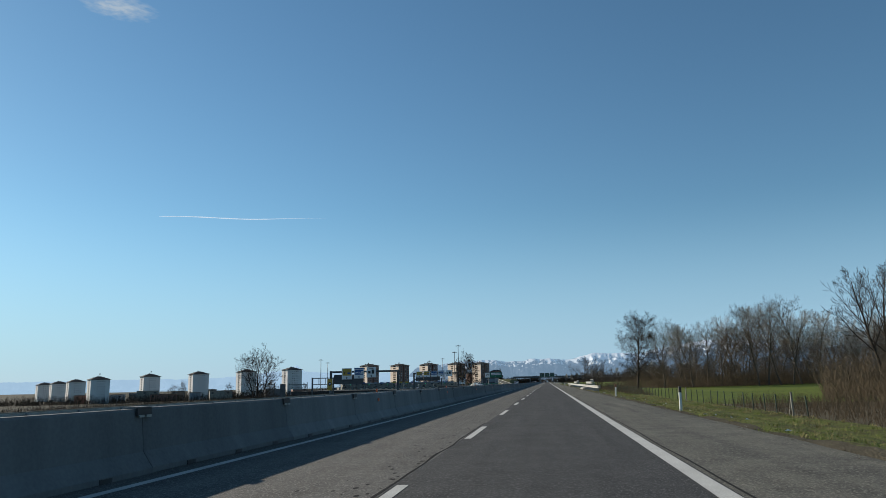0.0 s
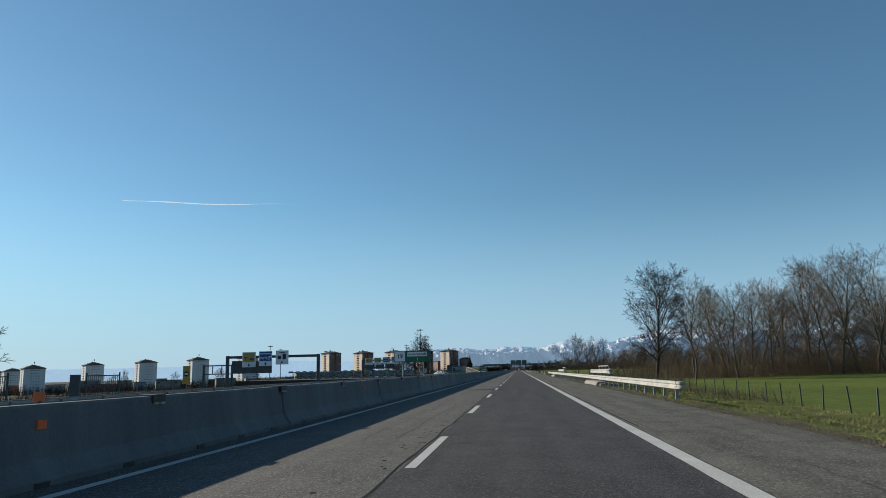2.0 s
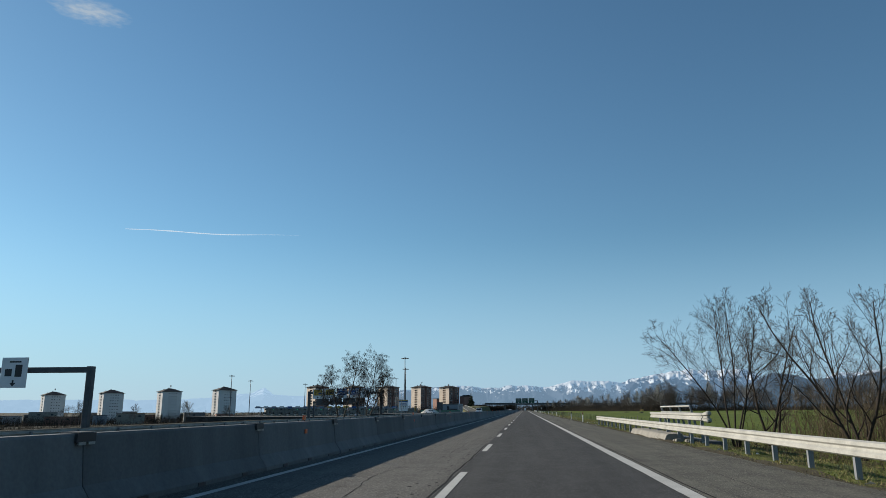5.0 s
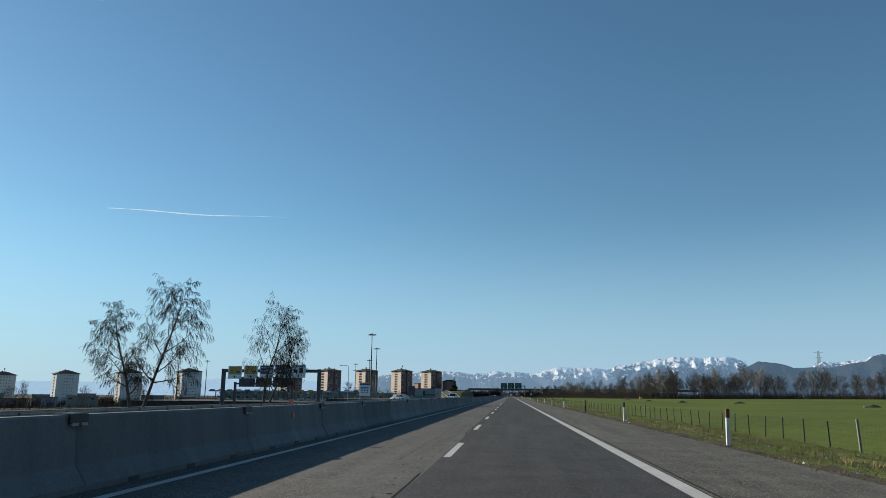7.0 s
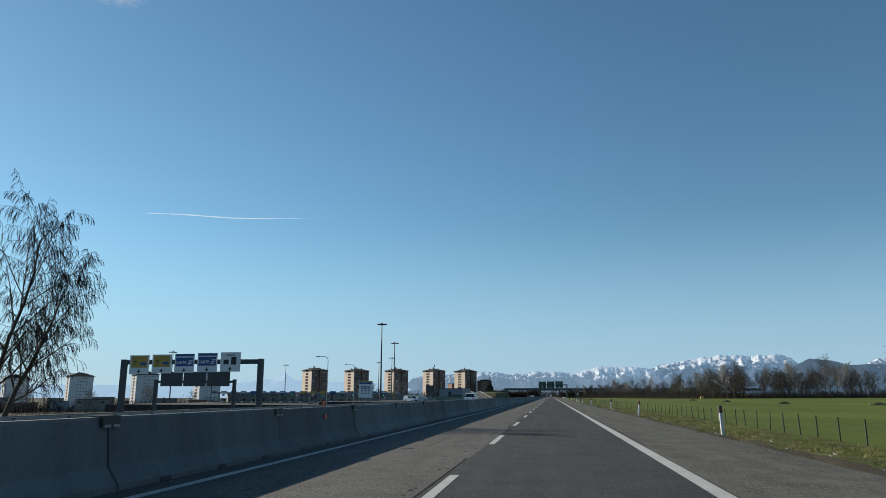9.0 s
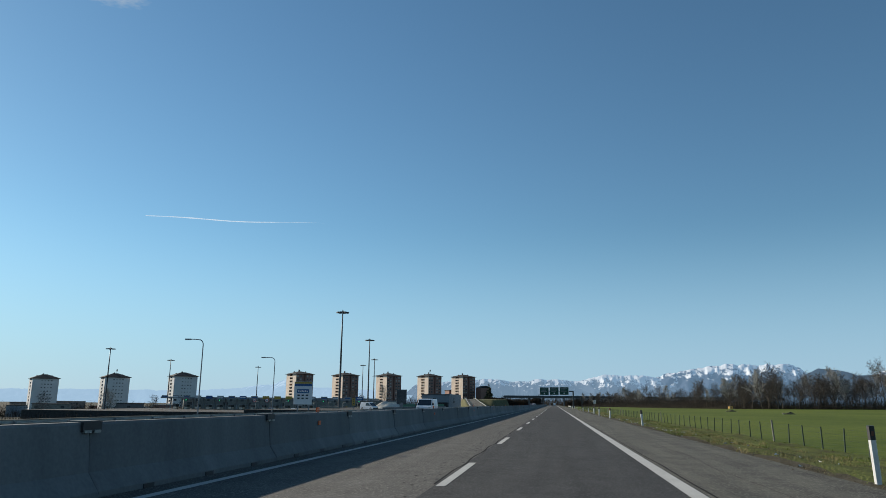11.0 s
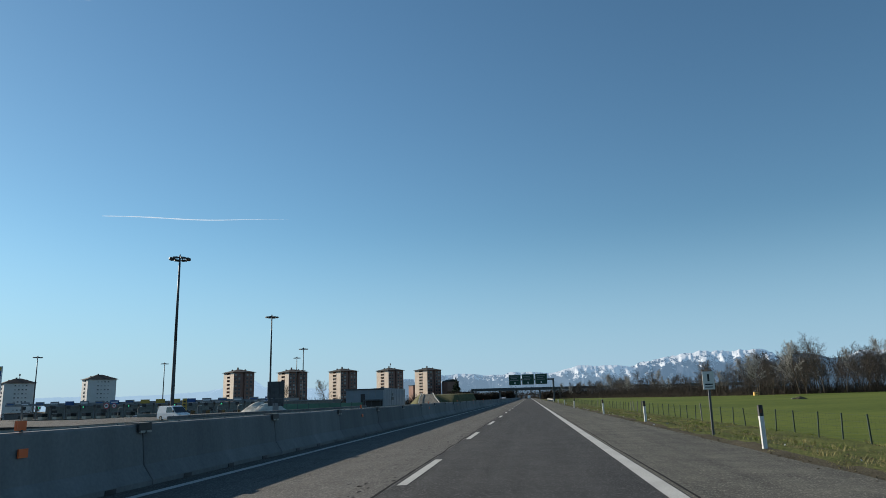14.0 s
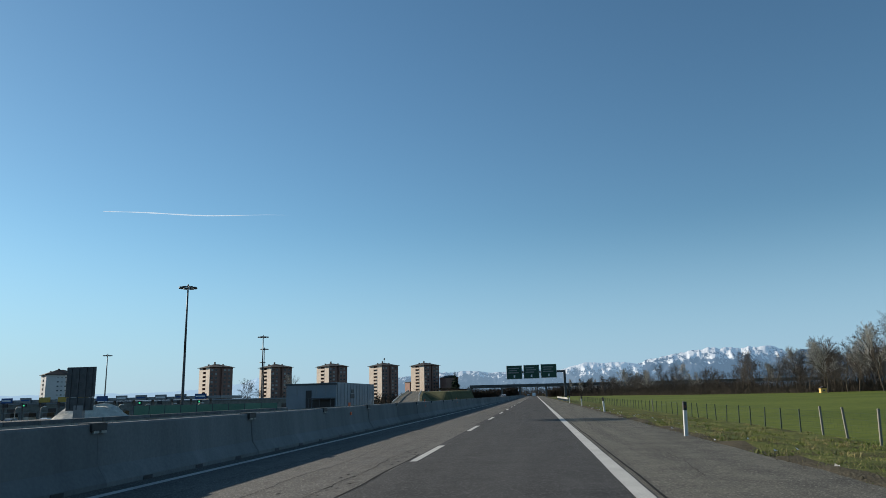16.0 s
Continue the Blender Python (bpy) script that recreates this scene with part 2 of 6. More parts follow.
SIGNAL_GREEN.node_tree.nodes["Principled BSDF"].inputs["Emission Strength"].default_value = 0.4
SIGN_RED = plain("sign_red", (0.5, 0.03, 0.03), 0.4)
RUBBER = plain("tyre_rubber", (0.02, 0.02, 0.02), 0.8)
GLASS_CAR = plain("car_glass", (0.015, 0.018, 0.02), 0.08, 0.0, 0.8)
LAMP_GLASS = plain("lamp_glass", (0.6, 0.6, 0.58), 0.15)
HUT = plain("ochre_paint", (0.62, 0.38, 0.10), 0.7)
CLOUD = plain("thin_cloud", (0.9, 0.9, 0.9), 1.0, 0, 0)
# emission replaces the sunlight on the trail, which is lit from behind
CLOUD.node_tree.nodes["Principled BSDF"].inputs["Emission Color"].default_value = (0.8, 0.9, 1.0, 1)
CLOUD.node_tree.nodes["Principled BSDF"].inputs["Emission Strength"].default_value = 0.40


# ---- building blocks ----
class Mesh:
    """Collects vertices and faces for one mesh."""

    def __init__(self):
        self.v, self.f, self.s = [], [], []

    def face(self, pts, slot=0):
        n = len(self.v)
        self.v.extend(pts)
        self.f.append(tuple(range(n, n + len(pts))))
        self.s.append(slot)

    def box(self, x0, x1, y0, y1, z0, z1, slot=0):
        n = len(self.v)
        self.v.extend([(x, y, z) for z in (z0, z1) for x, y in ((x0, y0), (x1, y0), (x1, y1), (x0, y1))])
        for q in ((3, 2, 1, 0), (4, 5, 6, 7), (0, 1, 5, 4), (1, 2, 6, 5), (2, 3, 7, 6), (3, 0, 4, 7)):
            self.f.append(tuple(n + i for i in q))
            self.s.append(slot)

    def tube(self, a, b, ra, rb, sides=6, caps=False, slot=0):
        a, b = Vector(a), Vector(b)
        w = b - a
        if w.length < 1e-6:
            return
        w.normalize()
        u = w.orthogonal().normalized()
        q = w.cross(u)
        n = len(self.v)
        for p, r in ((a, ra), (b, rb)):
            for i in range(sides):
                t = 2 * math.pi * i / sides
                self.v.append(tuple(p + (u * math.cos(t) + q * math.sin(t)) * r))
        for i in range(sides):
            j = (i + 1) % sides
            self.f.append((n + i, n + j, n + sides + j, n + sides + i))
            self.s.append(slot)
        if caps:
            self.f.append(tuple(n + sides - 1 - i for i in range(sides)))
            self.f.append(tuple(n + sides + i for i in range(sides)))
            self.s += [slot, slot]

    def sweep(self, section, ys, shift=None, slot=0, closed=True):
        """A section of (x, z) drawn along y."""
        n, k = len(self.v), len(section)
        for y in ys:
            dx, dz = shift(y) if shift else (0, 0)
            self.v.extend([(x + dx, y, z + dz) for x, z in section])
        for j in range(len(ys) - 1):
            for i in range(k if closed else k - 1):
                i2 = (i + 1) % k
                self.f.append((n + j * k + i, n + j * k + i2, n + (j + 1) * k + i2, n + (j + 1) * k + i))
                self.s.append(slot)
        if closed:
            self.f.append(tuple(n + k - 1 - i for i in range(k)))
            self.f.append(tuple(n + (len(ys) - 1) * k + i for i in range(k)))
            self.s += [slot, slot]

    def data(self, name, mats, smooth=False, fix=True):
        me = bpy.data.meshes.new(name)
        me.from_pydata(self.v, [], self.f)
        for m in mats if isinstance(mats, (list, tuple)) else [mats]:
            me.materials.append(m)
        me.polygons.foreach_set("material_index", self.s)
        if smooth:
            me.polygons.foreach_set("use_smooth", [True] * len(me.polygons))
        if fix:
            bm = bmesh.new()
            bm.from_mesh(me)
            bmesh.ops.recalc_face_normals(bm, faces=bm.faces)
            bm.to_mesh(me)
            bm.free()
        me.update()
        return me


def bevelled(me, width, segments=1):
    bm = bmesh.new()
    bm.from_mesh(me)
    bmesh.ops.remove_doubles(bm, verts=bm.verts, dist=1e-5)
    bmesh.ops.bevel(bm, geom=[e for e in bm.edges if len(e.link_faces) == 2 and e.calc_face_angle(0) > 0.5], offset=width, segments=segments,
                    affect="EDGES", clamp_overlap=True)
    bm.to_mesh(me)
    bm.free()
    return me


def part(name, mesh, mats, parent, label="", bevel=0.0, smooth=False, fix=True):
    """Links a Mesh or finished mesh data as one part under a thing."""
    me = mesh.data(name, mats, smooth, fix) if isinstance(mesh, Mesh) else mesh
    if bevel:
        bevelled(me, bevel)
    ob = new(name, me)
    ob.parent = parent
    if label:
        tagged(ob, label)
    return ob


def thing(name, label, category, m=None, group="", kind=""):
    e = new(name)
    if m is not None:
        e.matrix_world = m
    return tagged(e, label, category, group, kind)


def block(x0, x1, y0, y1, z0, z1):
    m = Mesh()
    m.box(x0, x1, y0, y1, z0, z1)
    return m


def lettering(body, size, mat, parent, m, name="lettering", align="CENTER"):
    """Raised letters from the built-in font, in the xz plane of m, facing -y."""
    cu = bpy.data.curves.new(name, "FONT")
    cu.body, cu.size, cu.align_x, cu.align_y, cu.extrude, cu.resolution_u = body, size, align, "CENTER", 0.004, 2
    cu.offset = size * 0.022
    tmp = bpy.data.objects.new("tmp", cu)
    scene.collection.objects.link(tmp)
    me = bpy.data.meshes.new_from_object(tmp.evaluated_get(bpy.context.evaluated_depsgraph_get()))
    bpy.data.objects.remove(tmp)
    me.materials.clear()
    me.materials.append(mat)
    ob = new(name, me)
    ob.parent = parent
    ob.matrix_local = m @ pose(0, 0, 0, 90, 0, 0)
    return ob


# ---- ground and road ----
rng = random.Random(4)


def lerp_table(table, x):
    for (a, za), (b, zb) in zip(table, table[1:]):
        if x <= b:
            return za + (zb - za) * (x - a) / (b - a)
    return table[-1][1]


LIE = [(-5000, -16), (-500, -15), (-300, -11), (-150, -4.5), (-75, -2.6), (-45, -1.9), (-26, -0.9), (-8, -0.12), (5.3, -0.12), (8.5, -0.55),
       (12.0, -0.75), (40, -0.62), (100, 0.0), (200, 0.8), (500, 2.0), (5000, 5.0)]


def ground_z(x):
    return lerp_table(LIE, x)


def build_ground():
    m = Mesh()
    xs = [-5000, -2000, -900, -500, -300, -220, -150, -110, -75, -45, -26, -8, 5.3, 8.5, 12, 25, 40, 100, 200, 500, 1500, 5000]
    ys = [-3000, -300, -40] + list(range(0, 1201, 60)) + [1600, 2400, 3600, 5200]
    k = len(xs)
    for y in ys:
        for x in xs:
            m.v.append((x, y, ground_z(x)))
    for j in range(len(ys) - 1):
        for i in range(k - 1):
            m.f.append((j * k + i, j * k + i + 1, (j + 1) * k + i + 1, (j + 1) * k + i))
            y = (ys[j] + ys[j + 1]) / 2
            m.s.append(2 if xs[i] < -8 else (0 if xs[i] >= 12 and not (xs[i] < 40 and y < 60) else 1))
    return tagged(new("ground", m.data("ground", [FIELD, EARTH, SCRUB_EARTH])), "bright green winter field and brown scrub earth", "ground", kind="structure")


build_ground()


def strip(name, x0, x1, y0, y1, z, mat, label, category, step=20.0, lift=0.0):
    m = Mesh()
    n = int((y1 - y0) / step)
    for j in range(n):
        a, b = y0 + j * step, y0 + (j + 1) * step
        m.face([(x0, a, z), (x1, a, z + lift), (x1, b, z + lift), (x0, b, z)])
    return tagged(new(name, m.data(name, mat)), label, category, kind="structure")


LINE_LEFT, LINE_MID, LINE_RIGHT, EDGE = -5.5, -1.86, 1.89, 4.95
strip("road", -6.9, LINE_MID - 0.12, -60, 1600, 0, ASPHALT_OLD, "worn pale grey asphalt overtaking lane", "road")
strip("road", LINE_MID - 0.12, LINE_RIGHT + 0.16, -60, 1600, 0, ASPHALT_NEW, "newer dark grey asphalt driving lane", "road")
strip("road_shoulder", LINE_RIGHT + 0.16, EDGE, -60, 1600, 0, ASPHALT_SIDE, "worn brownish grey asphalt hard shoulder", "road")
strip("plaza_road", -24, -8.6, -60, 1200, -0.09, ASPHALT_NEW, "dark grey asphalt of the opposite carriageway", "road")
SLIP_L, SLIP_R = ground_z(-64) + 0.03, ground_z(-45.2) + 0.03
strip("slip_road", -64, -45.2, -60, 600, SLIP_L, ASPHALT_NEW, "dark grey asphalt slip road to the toll station", "road", 20.0, SLIP_R - SLIP_L)


def road_skirt():
    """The edge of the shoulder, broken and uneven, with a drop to the verge."""
    m = Mesh()
    y = -40.0
    prev = None
    while y < 760:
        x = EDGE + 0.10 * noise.noise((0, y * 0.35, 0)) + 0.05 * noise.noise((3, y * 1.7, 0))
        if prev:
            m.face([(prev[0], prev[1], 0.003), (x, y, 0.003), (EDGE - 0.25, y, 0.003), (EDGE - 0.25, prev[1], 0.003)])
            m.face([(prev[0], prev[1], 0.003), (prev[0] + 0.03, prev[1], -0.12), (x + 0.03, y, -0.12), (x, y, 0.003)])
        prev = (x, y)
        y += 0.8
    return tagged(new("road_edge", m.data("road_edge", ASPHALT_SIDE)), "broken grey asphalt edge of the hard shoulder", "road edge", kind="structure")


road_skirt()


def painted_line(name, x, width, label):
    m = Mesh()
    y = -40.0
    while y < 1300:
        step = 1.5 if y < 520 else 12.0
        w0, w1 = (width / 2 * (1 + 0.10 * noise.noise((x, yy * 0.7, 1))) for yy in (y, y + step))
        m.face([(x - w0, y, 0.005), (x + w0, y, 0.005), (x + w1, y + step, 0.005), (x - w1, y + step, 0.005)])
        y += step
    return tagged(new(name, m.data(name, PAINT_ROAD)), label, "road marking", kind="structure")


painted_line("edge_line", LINE_LEFT, 0.17, "worn white solid line beside the concrete barrier")
painted_line("edge_line", LINE_RIGHT, 0.25, "white solid line along the hard shoulder")


def lane_dashes():
    root = thing("lane_markings", "white dashed line between two motorway lanes", "road marking", kind="structure")
    m = Mesh()
    m.v = [(-0.075, 0, 0), (0.075, 0.02, 0), (0.078, 2.2, 0), (0.075, 4.55, 0), (-0.075, 4.53, 0), (-0.078, 2.2, 0)]
    m.f, m.s = [(0, 1, 2, 5), (5, 2, 3, 4)], [0, 0]
    me = m.data("dash", PAINT_ROAD)
    for k in range(-3, 70):
        ob = new("dash", me)
        ob.parent = root
        ob.location = (LINE_MID + 0.01 * rng.uniform(-1, 1), 4.67 + 12.0 * k, 0.005)


lane_dashes()


def road_cracks():
    """The open joint and the ravelled patches along the lane line."""
    m = Mesh()
    y = -10.0
    while y < 560:
        on = noise.noise((5, y * 0.05, 0)) > -0.15
        if on:
            x0 = LINE_MID - 0.16 + 0.05 * noise.noise((1, y * 0.5, 0))
            x1 = LINE_MID - 0.16 + 0.05 * noise.noise((1, (y + 0.7) * 0.5, 0))
            w = 0.018 + 0.022 * abs(noise.noise((2, y, 0)))
            m.face([(x0 - w, y, 0.003), (x0 + w, y, 0.003), (x1 + w, y + 0.7, 0.003), (x1 - w, y + 0.7, 0.003)])
        y += 0.7
    for _ in range(2600):
        y = rng.uniform(-5, 560)
        d = rng.betavariate(1.2, 4) * 1.3
        if noise.noise((5, y * 0.05, 0)) < 0.0 and d > 0.5:
            continue
        x, r = LINE_MID - 0.2 - d, rng.uniform(0.012, 0.045)
        a = rng.uniform(0, 6)
        m.face([(x + r * math.cos(a + i * 1.26) * rng.uniform(0.6, 1.2), y + 2.0 * r * math.sin(a + i * 1.26), 0.003) for i in range(5)])
    tagged(new("road_cracks", m.data("road_cracks", TAR, fix=False)), "dark open joint and ravelled pits beside the lane line", "road crack", kind="stuff")
    c = Mesh()
    for x0, y0, y1, seed in ((-3.35, -10, 560, 1), (-2.75, 20, 300, 2), (-4.4, 90, 560, 3), (-2.4, 300, 560, 5), (3.2, -10, 560, 6)):
        y = float(y0)
        while y < y1:
            if noise.noise((seed * 7, y * 0.045, 2)) > 0.05:
                pa, pb = [x0 + 0.28 * noise.noise((seed, q * 0.22, 5)) + 0.07 * noise.noise((seed, q * 1.7, 6)) for q in (y, y + 0.35)]
                w = 0.004 + 0.011 * abs(noise.noise((seed, y * 2.1, 8)))
                c.face([(pa - w, y, 0.0032), (pa + w, y, 0.0032), (pb + w, y + 0.35, 0.0032), (pb - w, y + 0.35, 0.0032)])
            y += 0.35
    for _ in range(46):
        y, xa = rng.uniform(0, 520), rng.uniform(-5.2, -3.0)
        xb = xa + rng.uniform(0.5, 1.6)
        x = xa
        while x < xb:
            ya, yb = [y + 0.35 * noise.noise((q * 1.3, y, 3)) for q in (x, x + 0.12)]
            w = 0.004 + 0.008 * rng.random()
            c.face([(x, ya - w, 0.0032), (x + 0.12, yb - w, 0.0032), (x + 0.12, yb + w, 0.0032), (x, ya + w, 0.0032)])
            x += 0.12
    tagged(new("road_cracks", c.data("road_cracks", TAR, fix=False)), "fine wandering cracks in the worn asphalt", "road crack", kind="stuff")
    s = Mesh()
    y = -10.0
    while y < 560:
        x0 = LINE_RIGHT + 0.24 + 0.04 * noise.noise((7, y * 0.3, 0))
        x1 = LINE_RIGHT + 0.24 + 0.04 * noise.noise((7, (y + 1) * 0.3, 0))
        w = 0.02 + 0.03 * abs(noise.noise((9, y, 0)))
        if noise.noise((8, y * 0.04, 0)) > -0.25:
            s.face([(x0 - w, y, 0.003), (x0 + w, y, 0.003), (x1 + w, y + 1, 0.003), (x1 - w, y + 1, 0.003)])
        y += 1
    tagged(new("road_cracks", s.data("road_cracks", TAR, fix=False)), "dark open joint between lane and hard shoulder", "road crack", kind="stuff")


road_cracks()


def build_verge():
    m = Mesh()
    xs = [4.86, 5.1, 5.4, 5.8, 6.4, 7.0, 7.8, 8.6, 9.6, 10.6, 11.6, 13.0]
    zs = [-0.03, -0.01, 0.0, -0.02, -0.08, -0.18, -0.32, -0.42, -0.50, -0.55, -0.58, -0.80]
    ys = [-40 + 0.7 * i for i in range(1140)]
    k = len(xs)
    for y in ys:
        for x, z in zip(xs, zs):
            a = 0.0 if x < 5 else 0.11
            edge = 0.16 * noise.noise((4, y * 0.45, 1)) + 0.07 * noise.noise((6, y * 1.9, 1)) if x < 5.2 else 0.0
            m.v.append((x + edge, y, z + a * noise.noise((x * 0.8, y * 0.35, 2)) + a * 0.6 * noise.noise((x * 2, y * 1.1, 7))))
    for j in range(len(ys) - 1):
        for i in range(k - 1):
            m.f.append((j * k + i, j * k + i + 1, (j + 1) * k + i + 1, (j + 1) * k + i))
            m.s.append(1 if xs[i] < 5.2 else 0)
    return tagged(new("verge", m.data("verge", [GRASS_VERGE, VERGE_SOIL], smooth=True)), "rough grass verge with bare earth edge", "verge", kind="structure")


build_verge()


def tufts(name, count, y0, y1, x0, x1, mat, hmin, hmax, label, seed, bias=1.0):
    r = random.Random(seed)
    m = Mesh()
    for _ in range(count):
        y = r.uniform(y0, y1)
        x = x0 + (x1 - x0) * r.random() ** bias
        if noise.noise((x * 0.5, y * 0.12, seed)) < -0.12:
            continue
        z = lerp_table([(4.8, -0.02), (5.8, -0.02), (7.0, -0.18), (8.6, -0.42), (11.6, -0.6), (14, -0.75)], x) - 0.03
        h = r.uniform(hmin, hmax)
        for _ in range(2):
            a, lean, w = r.uniform(0, 6.28), r.uniform(0.3, 1.3) * h, r.uniform(0.004, 0.009)
            dx, dy = math.cos(a), math.sin(a)
            bx, by = x + r.uniform(-0.1, 0.1), y + r.uniform(-0.1, 0.1)
            m.face([(bx - dy * w, by + dx * w, z), (bx + dy * w, by - dx * w, z), (bx + dx * lean, by + dy * lean, z + h * r.uniform(0.7, 1))])
    return tagged(new(name, m.data(name, mat, fix=False)), label, "grass", kind="stuff")


tufts("dry_grass_tufts", 50000, 0, 500, 5.2, 9.5, STRAW, 0.03, 0.15, "dry straw-coloured grass tufts on the verge", 11, 1.4)
tufts("green_grass_tufts", 70000, 0, 500, 5.15, 11.8, BLADE, 0.03, 0.11, "short green grass on the verge", 12, 1.0)


def clumps(name, count, y0, y1, x0, x1, mat, hmin, hmax, blades, label, seed):
    """Bunches of long arching grass, each blade bent once."""
    r = random.Random(seed)
    m = Mesh()
    for _ in range(count):
        y, x = r.uniform(y0, y1), r.uniform(x0, x1)
        if noise.noise((x * 0.3, y * 0.06, seed)) < -0.05:
            continue
        z = lerp_table([(4.8, -0.02), (5.8, -0.02), (7.0, -0.18), (8.6, -0.42), (11.6, -0.6), (14, -0.75)], x) - 0.03
        size = r.uniform(hmin, hmax)
        for _ in range(blades):
            a, h, w = r.uniform(0, 6.28), size * r.uniform(0.5, 1.1), r.uniform(0.005, 0.011)
            dx, dy = math.cos(a), math.sin(a)
            bx, by = x + r.gauss(0, 0.09), y + r.gauss(0, 0.12)
            q = r.uniform(0.5, 1.7) * h
            mid = (bx + dx * q * 0.35, by + dy * q * 0.35, z + h * 0.7)
            m.face([(bx - dy * w, by + dx * w, z), (bx + dy * w, by - dx * w, z), (mid[0] + dy * w * 0.8, mid[1] - dx * w * 0.8, mid[2]), (mid[0] - dy * w * 0.8, mid[1] + dx * w * 0.8, mid[2])])
            m.face([(mid[0] - dy * w * 0.8, mid[1] + dx * w * 0.8, mid[2]), (mid[0] + dy * w * 0.8, mid[1] - dx * w * 0.8, mid[2]), (bx + dx * q, by + dy * q, z + h * r.uniform(0.6, 1.0))])
    return tagged(new(name, m.data(name, mat, fix=False)), label, "grass", kind="stuff")


clumps("dry_grass_clumps", 2200, 0, 500, 5.15, 12.5, STRAW, 0.07, 0.22, 20, "tall dry straw-coloured grass clumps on the verge", 41)
clumps("green_grass_clumps", 5200, 0, 500, 5.1, 12.5, BLADE, 0.05, 0.16, 18, "rough green grass clumps on the verge", 42)


def verge_stones():
    """Loose gravel and clods along the broken asphalt edge and the verge."""
    r = random.Random(64)
    m = Mesh()
    for _ in range(9000):
        y = r.uniform(0, 500)
        near = r.random() < 0.75
        x = r.gauss(5.05, 0.14) if near else r.uniform(5.2, 9.0)
        z = lerp_table([(4.8, 0.0), (5.8, -0.02), (7.0, -0.18), (8.6, -0.42), (11.6, -0.6)], x)
        k = r.uniform(0.008, 0.03) * (1.0 if near else 1.6)
        a = r.uniform(0, 6.28)
        ring = [(x + k * r.uniform(0.7, 1.3) * math.cos(a + 1.57 * i), y + k * r.uniform(0.7, 1.3) * math.sin(a + 1.57 * i), z) for i in range(4)]
        tip = (x + r.gauss(0, 0.3) * k, y + r.gauss(0, 0.3) * k, z + k * r.uniform(0.6, 1.1))
        for i in range(4):
            m.face([ring[i], ring[(i + 1) % 4], tip])
    tagged(new("verge_stones", m.data("verge_stones", VERGE_SOIL, fix=False)), "loose stones and clods along the asphalt edge", "stones", kind="stuff")


verge_stones()


def litter():
    r = random.Random(91)
    m = Mesh()
    for _ in range(260):
        y, x = r.uniform(5, 520), r.uniform(4.9, 6.3)
        a, w = r.uniform(0, 3.1), r.uniform(0.02, 0.09)
        z = 0.035 if x < 5.9 else 0.0
        c, q = math.cos(a), math.sin(a)
        m.face([(x + w * c, y + w * q, z), (x - w * q * 0.6, y + w * c * 0.6, z + 0.05), (x - w * c, y - w * q, z + 0.01), (x + w * q * 0.6, y - w * c * 0.6, z + 0.02)])
    tagged(new("litter", m.data("litter", SIGN_WHITE, fix=False)), "scraps of pale litter along the verge", "litter", kind="stuff")


litter()


# ---- concrete median barrier ----
def build_barrier():
    root = thing("median_barrier", "weathered grey concrete median barrier of long segments", "barrier", kind="structure")
    prof = [(0.0, 0.0), (0.0, 0.08), (-0.17, 0.32), (-0.235, 0.93), (-0.26, 0.965), (-0.40, 0.965), (-0.425, 0.93), (-0.49, 0.32), (-0.66, 0.08), (-0.66, 0)]
    m = Mesh()
    m.sweep([(x - 6.02, z) for x, z in prof], [0.012, 0.04, 3.1, 6.16, 6.188],
            lambda y: (0, 0) if 0.03 < y < 6.17 else (0, -0.01))
    seg = m.data("barrier_segment", CONCRETE)
    br = Mesh()
    br.box(-6.47, -6.21, -0.16, 0.16, 0.955, 0.985, 2)
    br.box(-6.235, -6.20, -0.20, 0.20, 0.85, 0.975)
    br.box(-6.22, -6.185, -0.17, -0.03, 0.825, 0.862, 1)
    br.box(-6.22, -6.185, 0.03, 0.17, 0.825, 0.862, 1)
    bracket = br.data("joint_bracket", [BLACK_BAND, STEEL, CONCRETE])
    # black boxes on the face paint the shade inside the drain slots
    dr = Mesh()
    dr.box(-6.06, -6.008, -0.14, 0.14, 0.0, 0.07)
    drain = dr.data("drain_slot", BLACK_BAND)
    for k in range(-6, 150):
        y = 202.7 + 6.2 * (k - 33)
        s = new("barrier_segment", seg)
        s.parent = root
        s.location = (rng.uniform(-0.012, 0.012), y, rng.uniform(-0.008, 0.008))
        if y < 640:
            b = new("joint_bracket", bracket)
            b.parent, b.location = s, (0, 0, 0)
            for dy in (1.2, 3.1, 5.0):
                d = new("drain_slot", drain)
                d.parent, d.location = s, (0, dy, 0)
    refl, low_refl = Mesh(), Mesh()
    refl.box(-6.29, -6.25, -0.085, 0.085, 0.99, 1.11)
    low_refl.box(-6.215, -6.195, -0.085, 0.085, 0.66, 0.77)
    stem = Mesh()
    stem.box(-6.275, -6.24, -0.015, 0.015, 0.97, 1.0, 0)
    for y in [212.2 + 18.6 * k for k in range(-10, 17)]:
        t = thing("barrier_reflector", "orange reflector plates fixed on the concrete barrier", "reflector", pose(0, y, 0), "orange barrier reflectors")
        part("reflector_plate", refl, ORANGE, t)
        part("reflector_plate", low_refl, ORANGE, t)
        part("stem", stem, DARK_STEEL, t)


build_barrier()


